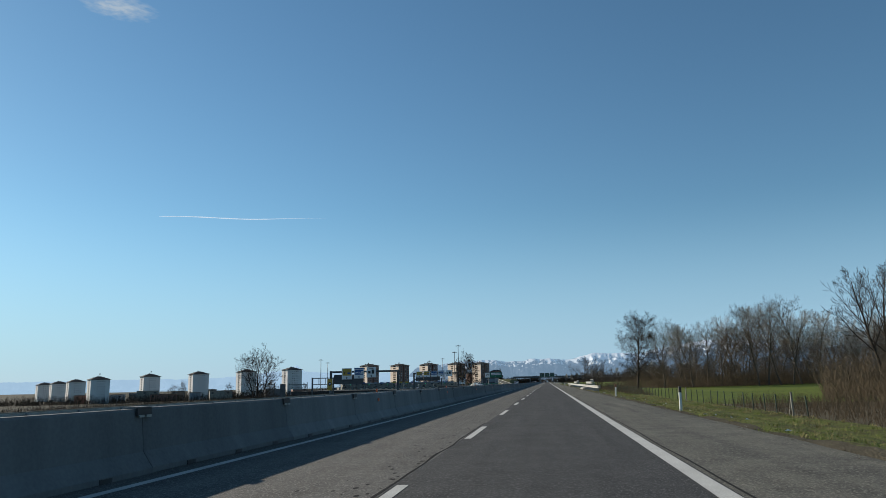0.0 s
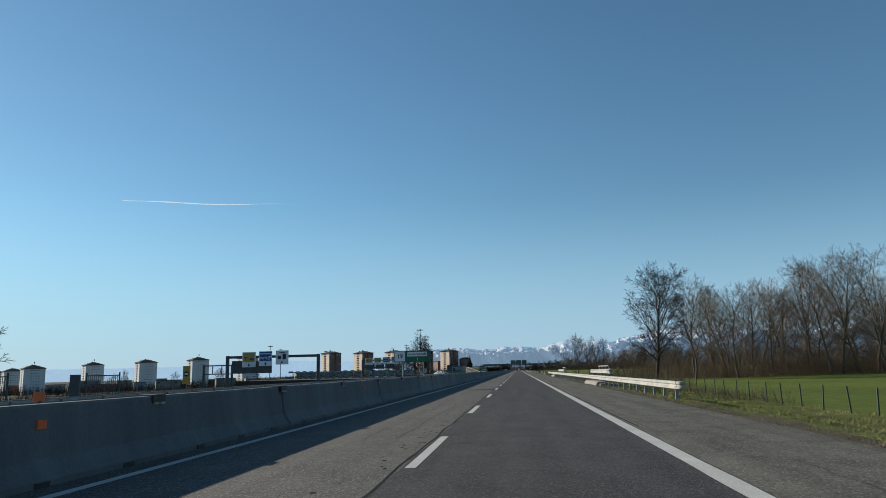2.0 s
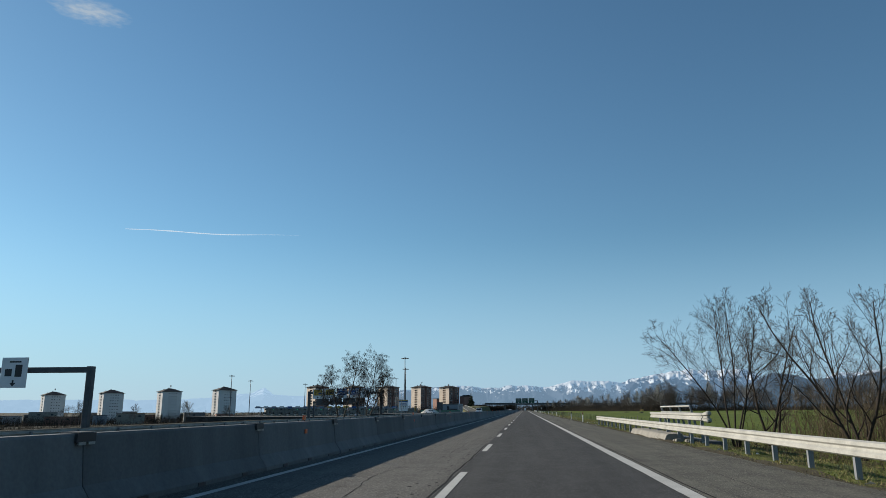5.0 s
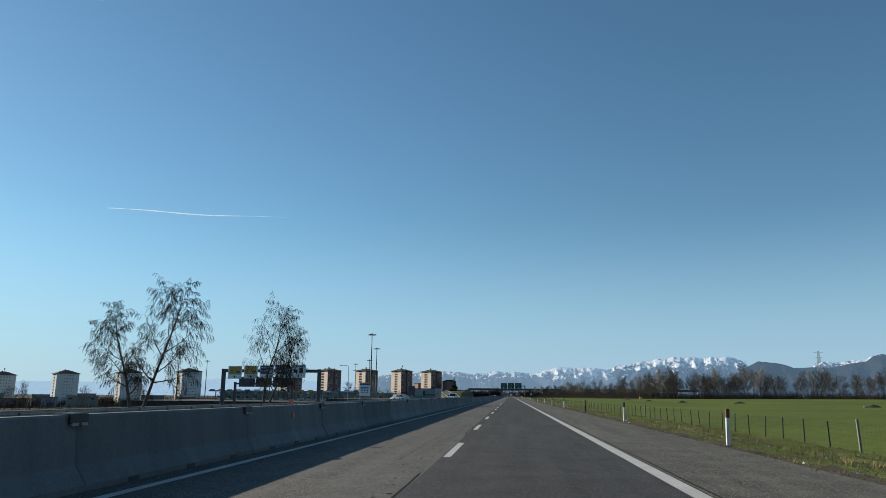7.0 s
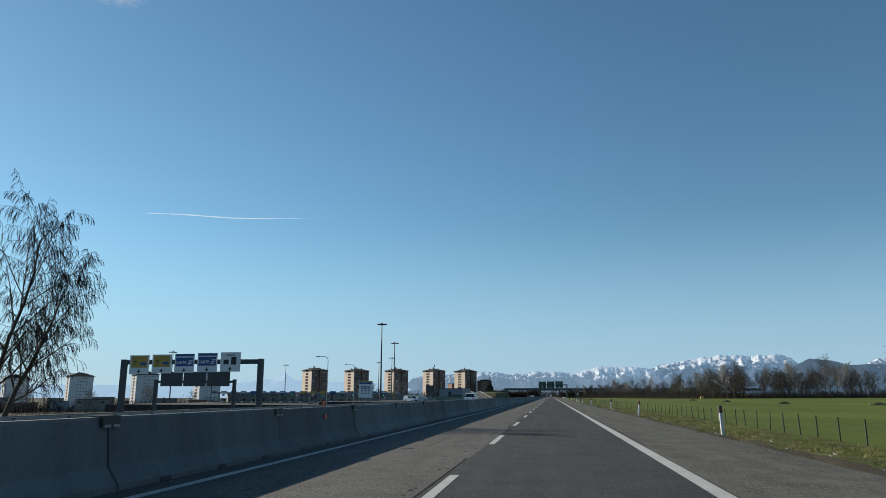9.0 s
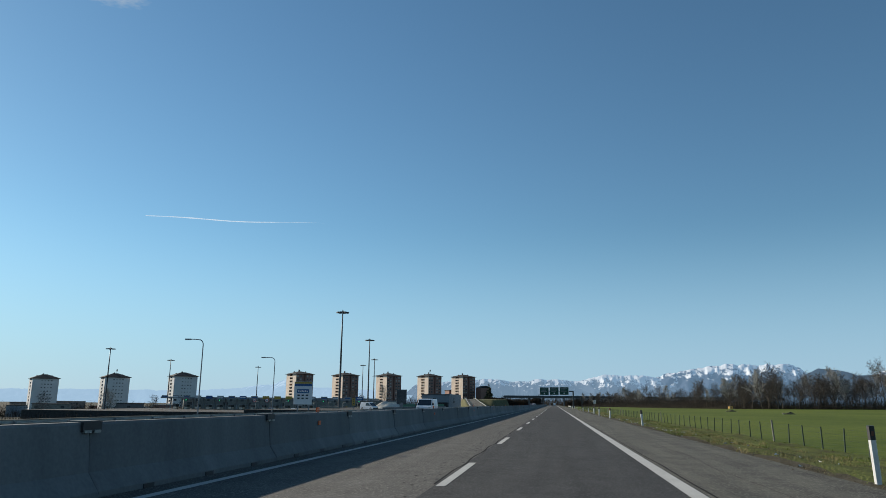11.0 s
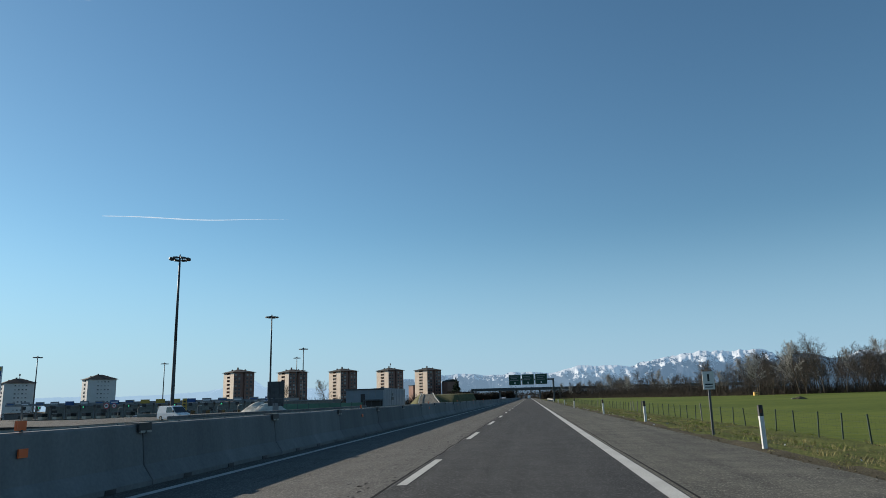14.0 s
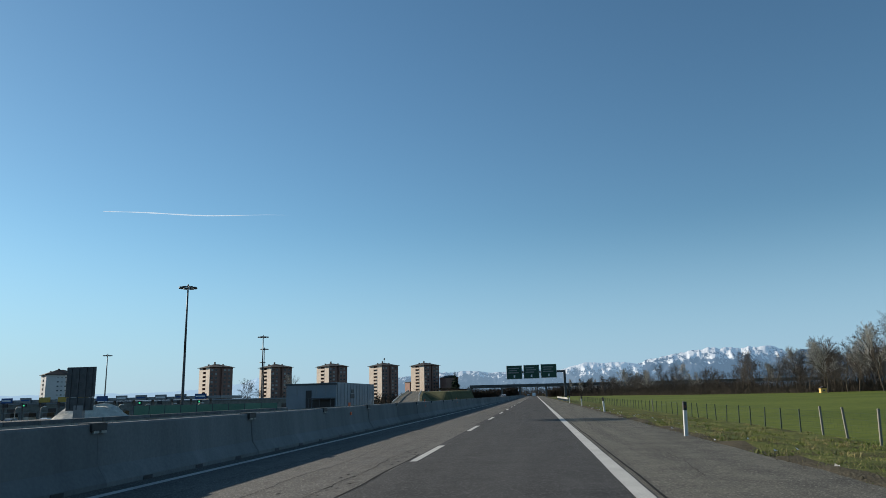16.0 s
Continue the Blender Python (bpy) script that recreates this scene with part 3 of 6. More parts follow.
# ---- trees ----
def grow(seed, height, trunk_r, first=0.3, limbs=10, spread=0.45, levels=4, droop=0.0, kids=6, stems=1, twig_r=0.012, up=0.25, straight=0.12, crown=0.48, sides2=4, sliver=3, rounded=False, leans=()):
    """A bare winter tree as two meshes: trunk with limbs, and fine branches."""
    r = random.Random(seed)
    trunk, fine = Mesh(), Mesh()

    def jig(v, amt):
        return (v + Vector((r.gauss(0, amt), r.gauss(0, amt), r.gauss(0, amt)))).normalized()

    def branch(p, d, length, rad, level):
        segs = (6, 4, 3 if sides2 > 3 else 2, 2, 1)[min(level, 4)]
        sides = (8, 5, sides2, 3, 3)[min(level, 4)]
        out = trunk if level < 2 else fine
        pts = [p]
        for i in range(segs):
            d = jig(d, straight * (1 + 0.4 * level))
            if level > 0:
                d = (d + Vector((0, 0, up * 0.25 if level < 3 else -droop * 0.5))).normalized()
            if droop and level >= 2:
                d = (d + Vector((0, 0, -droop * (0.35 if level == 2 else 0.8)))).normalized()
            q = p + d * (length / segs)
            ra = rad * (1 - 0.75 * i / segs)
            rb = rad * (1 - 0.75 * (i + 1) / segs)
            if level >= sliver:
                side = d.cross(Vector((r.gauss(0, 1), r.gauss(0, 1), r.gauss(0, 1)))).normalized() * max(ra, twig_r)
                out.face([tuple(p - side), tuple(p + side), tuple(q)])
            else:
                out.tube(p, q, max(ra, twig_r), max(rb, twig_r * 0.8), sides)
            p = q
            pts.append(p)
        if level >= levels:
            return
        n = limbs if level == 0 else max(2, int(kids * (0.75 + 0.5 * r.random())))
        lo = first if level == 0 else 0.2
        for i in range(n):
            t = lo + (1 - lo) * (i + r.random()) / n
            k = min(int(t * segs), segs - 1)
            q = pts[k].lerp(pts[k + 1], t * segs - k)
            axis = (pts[k + 1] - pts[k]).normalized()
            side = axis.orthogonal().normalized()
            side.rotate(Matrix.Rotation(i * 2.4 + r.uniform(-0.5, 0.5), 3, axis))
            u = (t - lo) / (1 - lo)
            ang = spread * r.uniform(0.75, 1.25) * (1.35 - 0.75 * u if level == 0 else 1.0)
            nd = (axis * math.cos(ang) + side * math.sin(ang)).normalized()
            if level == 0:
                if rounded:
                    k2 = 0.42 + 0.58 * math.sin(math.pi * (0.18 + 0.67 * u))
                else:
                    k2 = (0.62 + 0.38 * math.sin(math.pi * min(1, 0.15 + u))) * (1.12 - 0.62 * u)
                ln = length * crown * r.uniform(0.85, 1.15) * k2
            else:
                ln = length * r.uniform(0.38, 0.62) * (1.15 - 0.55 * t)
            branch(q, nd, ln, max(rad * (1 - 0.75 * t) * 0.55, twig_r), level + 1)

    for ex, ey, part_h in leans:  # stems that fork at the ground, each with its own lean and height
        branch(Vector((0.2 * ex, 0.2 * ey, -0.15)), Vector((ex, ey, 1)).normalized(), height * part_h, trunk_r, 0)
    for s in range(0 if leans else stems):
        lean = 0.0 if stems == 1 else 0.19
        a = 6.28 * s / stems + r.random()
        d = Vector((lean * math.cos(a) + r.gauss(0, 0.03), lean * math.sin(a) + r.gauss(0, 0.03), 1)).normalized()
        h = height * (1 if s == 0 else r.uniform(0.7, 0.95))
        branch(Vector((0.15 * math.cos(a) * (stems > 1), 0.15 * math.sin(a) * (stems > 1), -0.15)), d, h * 0.93, trunk_r, 0)
    return trunk, fine


def tree(label, x, y, m, bark=None, name="bare_tree", group="", twigs=None):
    t = thing(name, label, "tree", pose(x, y, ground_z(x)), group)
    part("trunk", m[0], bark or BARK, t, smooth=True, fix=False)
    part("crown", m[1], twigs or TWIG, t, fix=False)
    return t


BARE = "tall bare winter tree with fine dark twigs"
tree("large bare broadleaf tree standing alone behind the guardrail", 19.4, 161.3,
     grow(5, 13.4, 0.26, 0.20, 26, 0.78, 4, 0.0, 9, 1, 0.014, 0.24, 0.06, 0.46, 4, 4, True), TWIG_DARK, "bare_tree", "", TWIG_DARK)
tree("tall bare many-stemmed tree rising out of the thicket", 38.5, 88.0,
     grow(31, 14.0, 0.20, 0.25, 13, 0.55, 4, 0.0, 7, 3, 0.012, 0.3, 0.07, 0.44, 4, 4, False, ((-0.30, 0.0, 0.95), (0.04, 0.1, 1.0), (0.30, -0.05, 0.9))), TWIG_DARK, "bare_tree", "", TWIG_DARK)
tree("bare multi-stemmed young tree beyond the guardrail", 8.95, 172.6, grow(8, 7.4, 0.048, 0.30, 11, 0.58, 4, 0, 7, 5, 0.0036, 0.30, 0.10, 0.40, 4, 4, False,
     ((-0.17, 0.02, 0.98), (-0.08, -0.1, 0.86), (0.03, 0.06, 0.92), (0.14, -0.04, 0.88), (0.28, 0.1, 0.8))), TWIG_DARK, "bare_tree", "", TWIG_SOFT)
tree("bare young tree with rising branches behind the guardrail", 11.9, 167.0, grow(12, 7.0, 0.07, 0.14, 12, 0.6, 4, 0, 6, 3, 0.005, 0.38, 0.10, 0.46, 4, 4, False,
     ((-0.20, 0.0, 1.0), (0.05, 0.1, 0.95), (0.26, -0.06, 0.9))), TWIG_DARK, "bare_tree", "", TWIG_SOFT)
tree("bare bushy tree leaning over the guardrail", 11.8, 176.4, grow(9, 7.4, 0.075, 0.15, 9, 0.66, 4, 0, 5, 3, 0.005, 0.3, 0.12, 0.48, 4, 4), TWIG_DARK, "bare_tree", "", TWIG_SOFT)
tree("bare birch with drooping twigs beyond the barrier", -27.9, 244.5, grow(21, 9.6, 0.14, 0.28, 12, 0.80, 4, 0.75, 10, 2, 0.009, 0.35, 0.08, 0.40, 4, 4, True, ((0.20, 0.1, 1.0), (-0.30, -0.1, 0.74))), BARK, "birch_tree", "birches", TWIG_DARK)
tree("tall bare weeping birch beyond the barrier", -33.4, 289.0, grow(24, 12.8, 0.17, 0.22, 15, 0.62, 4, 0.95, 9, 2, 0.011, 0.5, 0.08, 0.42, 4, 4, True, ((-0.14, 0.05, 0.97), (0.26, -0.05, 0.74))), BARK, "birch_tree", "birches", TWIG_DARK)
tree("bare spreading tree with a rounded crown beside the slip road", -44.6, 107.0, grow(27, 7.4, 0.15, 0.08, 12, 0.62, 4, 0, 6, 3, 0.014, 0.10, 0.06, 0.52, 4, 4, True, ((0.05, 0, 0.95), (0.32, 0.1, 0.85), (-0.30, -0.1, 0.85))), TWIG_DARK, "bare_tree", "", TWIG_DARK)

# wood edge and far tree line: a few grown forms, copied
def forms(sizes, seed, kids, twig, extra, sides2, rise, first, twigs):
    made = []
    for i, (h, sp, n) in enumerate(sizes):
        tt = thing("bare_tree", BARE, "tree", pose(0, -900, 0), "trees of the wood")
        g = grow(seed + i, h, 0.19, first, n + extra, sp, 4, 0, kids, 1, twig, rise, 0.09, 0.44, sides2, 3, i != 2)
        part("trunk", g[0], BARK, tt, smooth=True, fix=False)
        part("crown", g[1], twigs, tt, fix=False)
        made.append(tt)
    return made


NEAR_FORMS = forms(((14.5, 0.78, 16), (13, 0.7, 14), (17, 0.5, 14), (12, 0.9, 15)), 40, 7, 0.012, 5, 4, 0.18, 0.28, TWIG)
NEAR_FORMS[2].children[0].data.materials[0] = BIRCH_BARK
FAR_FORMS = forms(((15.5, 0.7, 13), (14, 0.6, 12), (18, 0.45, 12), (12, 0.8, 12)), 60, 7, 0.027, 4, 3, 0.2, 0.25, TWIG_HAZED)
FAR_FORMS[2].children[0].data.materials[0] = BIRCH_BARK
SPOTS = []
wr = random.Random(77)


def along(poly, spacing, depth, lo=0.8, hi=1.15):
    for (x0, y0), (x1, y1) in zip(poly, poly[1:]):
        ln = math.hypot(x1 - x0, y1 - y0)
        nx, ny = -(y1 - y0) / ln, (x1 - x0) / ln
        for i in range(int(ln / spacing)):
            t = (i + wr.random()) / (ln / spacing)
            d = depth * wr.random()
            SPOTS.append((x0 + (x1 - x0) * t + nx * d, y0 + (y1 - y0) * t + ny * d, wr.uniform(lo, hi)))


FAR_EDGE = [(14, 960), (46, 880), (62, 740), (84, 672), (120, 655), (175, 640), (250, 615), (360, 600)]
FAR_LEGS = list(zip(FAR_EDGE, FAR_EDGE[1:]))
for k in range(82):
    t = (k + wr.random()) / 82
    d = 34 * wr.random() ** 1.3
    SPOTS.append((23 + 117 * t ** 1.15 + 0.35 * d, lerp_table([(0, 160), (0.2, 167), (0.5, 180), (1, 205)], t) + 0.94 * d, wr.uniform(0.78, 1.02) + lerp_table([(0, 0), (0.14, 0), (0.22, 0.17), (0.34, 0.17), (0.45, 0.0), (1, 0.1)], t)))
SPOTS += [(43, 80, 0.8), (37, 72, 0.7), (46, 92, 0.9), (33, 62, 0.5), (40, 60, 0.6), (50, 84, 0.9), (47, 70, 0.75), (55, 95, 0.85), (35, 50, 0.5), (44, 52, 0.6)]
for k in range(176):
    (x0, y0), (x1, y1) = wr.choice(FAR_LEGS)
    t, d = wr.random(), 34 * wr.random()
    ln = math.hypot(x1 - x0, y1 - y0)
    x = x0 + (x1 - x0) * t - (y1 - y0) / ln * d
    lo, hi = lerp_table([(20, 0.48), (90, 0.52), (120, 0.7), (180, 0.6), (360, 0.7)], x), lerp_table([(20, 0.85), (90, 1.0), (120, 1.25), (180, 1.1), (360, 1.15)], x)
    SPOTS.append((x, y0 + (y1 - y0) * t + (x1 - x0) / ln * d, lo + (hi - lo) * wr.random() ** 1.5))
SPOTS += [(-408, 760, 1.15), (-401, 763, 1.0), (-298, 760, 1.2), (-352, 762, 1.2), (-420, 758, 1.1), (-128, 758, 0.95), (-107, 764, 1.0), (-121, 762, 0.8), (-305, 766, 1.0), (-255, 740, 0.8)]
SPOTS += [(93, 652, 0.95), (97, 657, 1.0), (100, 653, 1.08), (104, 660, 1.0), (80, 655, 0.85), (87, 660, 0.9), (110, 656, 0.9), (91, 662, 0.8)]
used = set()
for i, (x, y, s) in enumerate(SPOTS):
    pick = (NEAR_FORMS if y < 300 else FAR_FORMS)[i % 4]
    m = pose(x, y, ground_z(x), wr.uniform(-3, 3), wr.uniform(-3, 3), wr.uniform(0, 360))
    if pick.name in used:
        c = copy_thing(pick, m)
    else:
        c = pick
        used.add(pick.name)
        c.matrix_world = m
    c.scale = (s, s, s * wr.uniform(0.9, 1.1))


def depth_of_wood(name, edge, count, d0, d1, lo, hi, twig, mat_, seed, label):
    """Trees in the depth of a wood, joined into one mesh."""
    r = random.Random(seed)
    m = Mesh()
    kinds = [grow(80 + i, h, 0.16, 0.3, 11, sp, 4, 0, 5, 1, twig, 0.35, 0.12, 0.42, 3) for i, (h, sp) in enumerate(((17, 0.45), (15, 0.4), (18, 0.36)))]
    legs = list(zip(edge, edge[1:]))
    for k in range(count):
        (x0, y0), (x1, y1) = legs[k % len(legs)]
        ln = math.hypot(x1 - x0, y1 - y0)
        t, d = r.random(), r.uniform(d0, d1)
        x, y = x0 + (x1 - x0) * t - (y1 - y0) / ln * d, y0 + (y1 - y0) * t + (x1 - x0) / ln * d
        mat = pose(x, y, ground_z(x), 0, 0, r.uniform(0, 360)) @ Matrix.Scale(r.uniform(lo, hi) * (1.0 if x < 100 else 1.25), 4)
        for src in kinds[k % 3]:
            n = len(m.v)
            m.v.extend([tuple(mat @ Vector(v)) for v in src.v])
            m.f.extend([tuple(n + i for i in f) for f in src.f])
            m.s.extend(src.s)
    tagged(new(name, m.data(name, mat_, fix=False)), label, "wood", kind="stuff")


depth_of_wood("far_wood", FAR_EDGE, 260, 8, 58, 0.4, 0.72, 0.036, TWIG_HAZED, 55, "bare grey-brown trees in the depth of the far wood")
depth_of_wood("near_wood", [(60, 182), (100, 197), (140, 212)], 60, 5, 45, 0.7, 0.95, 0.02, TWIG, 56, "bare grey-brown trees in the depth of the wood")


def undergrowth(name, poly, count, width, hmin, hmax, label, seed, rad=0.035, offset=0.0, mat=None, base_z=None):
    r = random.Random(seed)
    m = Mesh()
    legs = [math.hypot(b[0] - a[0], b[1] - a[1]) for a, b in zip(poly, poly[1:])]
    for _ in range(count):
        k = r.choices(range(len(legs)), legs)[0]
        (x0, y0), (x1, y1) = poly[k], poly[k + 1]
        t, d = r.random(), offset + width * r.random()
        x = x0 + (x1 - x0) * t - (y1 - y0) / legs[k] * d
        y = y0 + (y1 - y0) * t + (x1 - x0) / legs[k] * d
        z = ground_z(x) - 0.1 if base_z is None else base_z
        h = r.uniform(hmin, hmax) * (0.6 + 0.4 * noise.noise((x * 0.1, y * 0.1, seed)) + 0.2)
        a, lean = r.uniform(0, 6.28), r.uniform(0.0, 0.5)
        base = Vector((x, y, z))
        top = Vector((x + math.cos(a) * lean * h, y + math.sin(a) * lean * h, z + h))
        mid = base.lerp(top, 0.45) + Vector((r.gauss(0, 0.08), r.gauss(0, 0.08), 0)) * h
        m.tube(base, mid, rad, rad * 0.7, 3)
        ends = [(mid, top, rad * 0.7)]
        for _ in range(9):
            b, u = r.uniform(0, 6.28), r.uniform(0.12, 0.95)
            q = base.lerp(mid, u * 2) if u < 0.5 else mid.lerp(top, u * 2 - 1)
            ln = h * r.uniform(0.18, 0.42) * (1.2 - 0.6 * u)
            ends.append((q, q + Vector((math.cos(b) * 0.75, math.sin(b) * 0.75, r.uniform(0.2, 1.0))) * ln, rad * 0.45))
        for p, q, w in ends:
            side = (q - p).cross(Vector((r.gauss(0, 1), r.gauss(0, 1), r.gauss(0, 1)))).normalized() * w
            m.face([tuple(p - side), tuple(p + side), tuple(q)])
    return tagged(new(name, m.data(name, mat or BUSH, fix=False)), label, "undergrowth", kind="stuff")


undergrowth("undergrowth", FAR_EDGE, 16000, 30, 2.2, 6.5, "dense grey-brown leafless brushwood along the far wood", 5, 0.085, 0, BUSH_HAZED)
undergrowth("undergrowth", [(26, 164), (47, 171), (82, 184), (140, 209)], 15000, 32, 1.5, 7.0, "dense brown leafless brushwood under the trees", 6, 0.022)
undergrowth("undergrowth", [(13, 56), (12.5, 20)], 2600, 9, 0.5, 1.6, "dark bramble clumps behind the fence", 7, 0.012)
undergrowth("undergrowth", [(32, 90), (22, 62), (24, 30)], 4200, 16, 1.4, 5.5, "tall dark leafless thicket beside the field", 17, 0.02)
undergrowth("undergrowth", [(11.2, 58), (11.0, 22)], 500, 2.5, 0.3, 0.9, "dead bramble stems along the fence", 18, 0.008)
undergrowth("undergrowth", [(15, 152), (11, 118), (9.5, 92)], 1500, 4, 0.3, 1.1, "dead brown weeds at the field corner", 20, 0.010)
undergrowth("undergrowth", [(7.6, 200), (7.4, 88)], 1500, 5, 0.2, 0.7, "brown dead weeds behind the guardrail", 19, 0.008)
undergrowth("undergrowth", [(9, 176), (9.5, 150), (10, 128)], 1100, 7, 0.7, 2.4, "leafless shrubs behind the guardrail", 8, 0.012)
undergrowth("undergrowth", [(-95, 40), (-95, 330)], 3000, 50, 0.8, 2.2, "brown leafless scrub beyond the toll plaza", 10, 0.025, 0, SCRUB)
undergrowth("undergrowth", [(-150, 120), (-170, 900)], 4500, 160, 1.5, 4.5, "brown leafless scrub before the housing towers", 13, 0.06, 0, SCRUB)


# ---- mountains ----
def ridge(name, label, radius, centre_y, summits, rough, mat, seed, depth=0.16, steps=620, carve=0.7, fade=2.5):
    """A mountain chain on an arc: summits and saddles (azimuth, elevation) set the skyline, ridged noise carves its flanks."""
    m = Mesh()
    rows = 34
    az0, az1 = summits[0][0], summits[-1][0]
    for i in range(steps + 1):
        az = az0 + (az1 - az0) * i / steps
        top = lerp_table(summits, az)
        k = min(1.0, max(0.0, min(az - az0, az1 - az) / fade))
        top = -0.6 + (top + 0.6) * (k * k * (3 - 2 * k))
        jag = rough * (0.5 * noise.noise((az * 2.3, seed, 3)) + 1.0 * (0.3 - abs(noise.noise((az * 2.9, seed, 5)))) + 0.5 * (0.3 - abs(noise.noise((az * 6.5, seed, 9)))))
        for j in range(rows + 1):
            t = j / rows
            r = radius * (1 - depth * (1 - t))
            x, y = r * math.sin(radians(az)), r * math.cos(radians(az))
            n = noise.ridged_multi_fractal((az * 0.52 + 1.3 * t, t * 2.6 - 0.16 * az, seed), 0.9, 2.1, 6, 1.0, 2.0)
            n = min(1.6, max(0.0, n)) / 1.6
            g = t ** 0.85 * (1 - carve * (1 - n) * (1.5 * t * (1 - t) + 0.05 * t))
            el = -1.2 + (top + 1.2) * g + jag * t ** 5
            shift = 130 * (n - 0.5) * t * (1 - t) * 4
            x, y = (r - shift) * math.sin(radians(az)), (r - shift) * math.cos(radians(az))
            m.v.append((x, centre_y + y, 1.3 + r * math.tan(radians(el))))
    for i in range(steps):
        for j in range(rows):
            p = i * (rows + 1) + j
            m.f.append((p, p + rows + 1, p + rows + 2, p + 1))
            m.s.append(0)
    return tagged(new(name, m.data(name, mat, smooth=True)), label, "mountains", kind="structure")


def mountain_material(name, rock, air, amount, snow_from, snow_to, snow_amount=1.0):
    """Rock and snow by height and slope; blue air haze mixed in as emission."""
    m = bpy.data.materials.new(name)
    m.use_nodes = True
    nt = m.node_tree
    b = nt.nodes["Principled BSDF"]
    out = nt.nodes["Material Output"]
    geo = nt.nodes.new("ShaderNodeNewGeometry")
    sep = nt.nodes.new("ShaderNodeSeparateXYZ")
    nt.links.new(geo.outputs["Position"], sep.inputs[0])
    tex = nt.nodes.new("ShaderNodeTexNoise")
    tex.inputs["Scale"].default_value, tex.inputs["Detail"].default_value = 0.036, 10
    tex.inputs["Roughness"].default_value = 0.66
    tilt = nt.nodes.new("ShaderNodeMapping")
    tilt.inputs["Rotation"].default_value = (0.0, radians(-38), 0.0)
    tilt.inputs["Scale"].default_value = (1.1, 0.30, 0.9)
    nt.links.new(geo.outputs["Position"], tilt.inputs["Vector"])
    nt.links.new(tilt.outputs[0], tex.inputs["Vector"])
    wide = nt.nodes.new("ShaderNodeMath")
    wide.operation = "MULTIPLY_ADD"
    wide.inputs[1].default_value, wide.inputs[2].default_value = 2.6, -0.8
    nt.links.new(tex.outputs[0], wide.inputs[0])
    hgt = nt.nodes.new("ShaderNodeMapRange")
    hgt.inputs["From Min"].default_value, hgt.inputs["From Max"].default_value = snow_from, snow_to
    hgt.inputs["To Max"].default_value = 0.85
    nt.links.new(sep.outputs[2], hgt.inputs["Value"])
    add = nt.nodes.new("ShaderNodeMath")
    add.operation = "ADD"
    nt.links.new(hgt.outputs[0], add.inputs[0])
    nt.links.new(wide.outputs[0], add.inputs[1])
    ramp = nt.nodes.new("ShaderNodeValToRGB")
    ramp.color_ramp.elements[0].position, ramp.color_ramp.elements[1].position = 0.485, 0.55
    ramp.color_ramp.elements[0].color = (*rock, 1)
    ramp.color_ramp.elements[1].color = (0.85 * snow_amount + rock[0] * (1 - snow_amount),) * 3 + (1,)
    half = nt.nodes.new("ShaderNodeMath")
    half.operation = "MULTIPLY"
    half.inputs[1].default_value = 0.5
    nt.links.new(add.outputs[0], half.inputs[0])
    nt.links.new(half.outputs[0], ramp.inputs[0])
    nt.links.new(ramp.outputs[0], b.inputs["Base Color"])
    b.inputs["Roughness"].default_value = 1.0
    b.inputs["Specular IOR Level"].default_value = 0.0
    # the haze glows from the surface itself
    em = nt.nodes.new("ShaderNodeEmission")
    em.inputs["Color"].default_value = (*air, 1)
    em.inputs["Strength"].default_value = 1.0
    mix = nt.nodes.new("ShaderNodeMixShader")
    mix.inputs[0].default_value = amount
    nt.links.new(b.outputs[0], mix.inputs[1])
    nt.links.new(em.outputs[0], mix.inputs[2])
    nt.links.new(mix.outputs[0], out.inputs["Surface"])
    return m


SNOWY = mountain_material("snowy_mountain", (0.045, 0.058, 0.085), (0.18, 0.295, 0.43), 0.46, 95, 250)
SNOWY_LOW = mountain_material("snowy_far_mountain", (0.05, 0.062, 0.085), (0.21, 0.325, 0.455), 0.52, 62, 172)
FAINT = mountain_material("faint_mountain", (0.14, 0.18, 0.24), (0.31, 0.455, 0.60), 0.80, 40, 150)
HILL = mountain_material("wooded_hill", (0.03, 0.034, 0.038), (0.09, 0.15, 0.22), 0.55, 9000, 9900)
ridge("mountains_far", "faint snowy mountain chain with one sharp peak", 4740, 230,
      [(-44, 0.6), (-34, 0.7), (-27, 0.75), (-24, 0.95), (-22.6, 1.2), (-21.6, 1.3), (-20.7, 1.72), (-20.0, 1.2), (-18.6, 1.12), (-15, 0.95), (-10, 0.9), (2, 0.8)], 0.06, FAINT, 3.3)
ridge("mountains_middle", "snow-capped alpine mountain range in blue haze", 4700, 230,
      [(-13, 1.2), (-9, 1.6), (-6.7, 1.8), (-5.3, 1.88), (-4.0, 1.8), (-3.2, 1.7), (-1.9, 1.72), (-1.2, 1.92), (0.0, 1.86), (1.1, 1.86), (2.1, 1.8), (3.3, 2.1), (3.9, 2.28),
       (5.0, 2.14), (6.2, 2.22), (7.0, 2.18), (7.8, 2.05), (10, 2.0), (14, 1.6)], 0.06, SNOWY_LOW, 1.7)
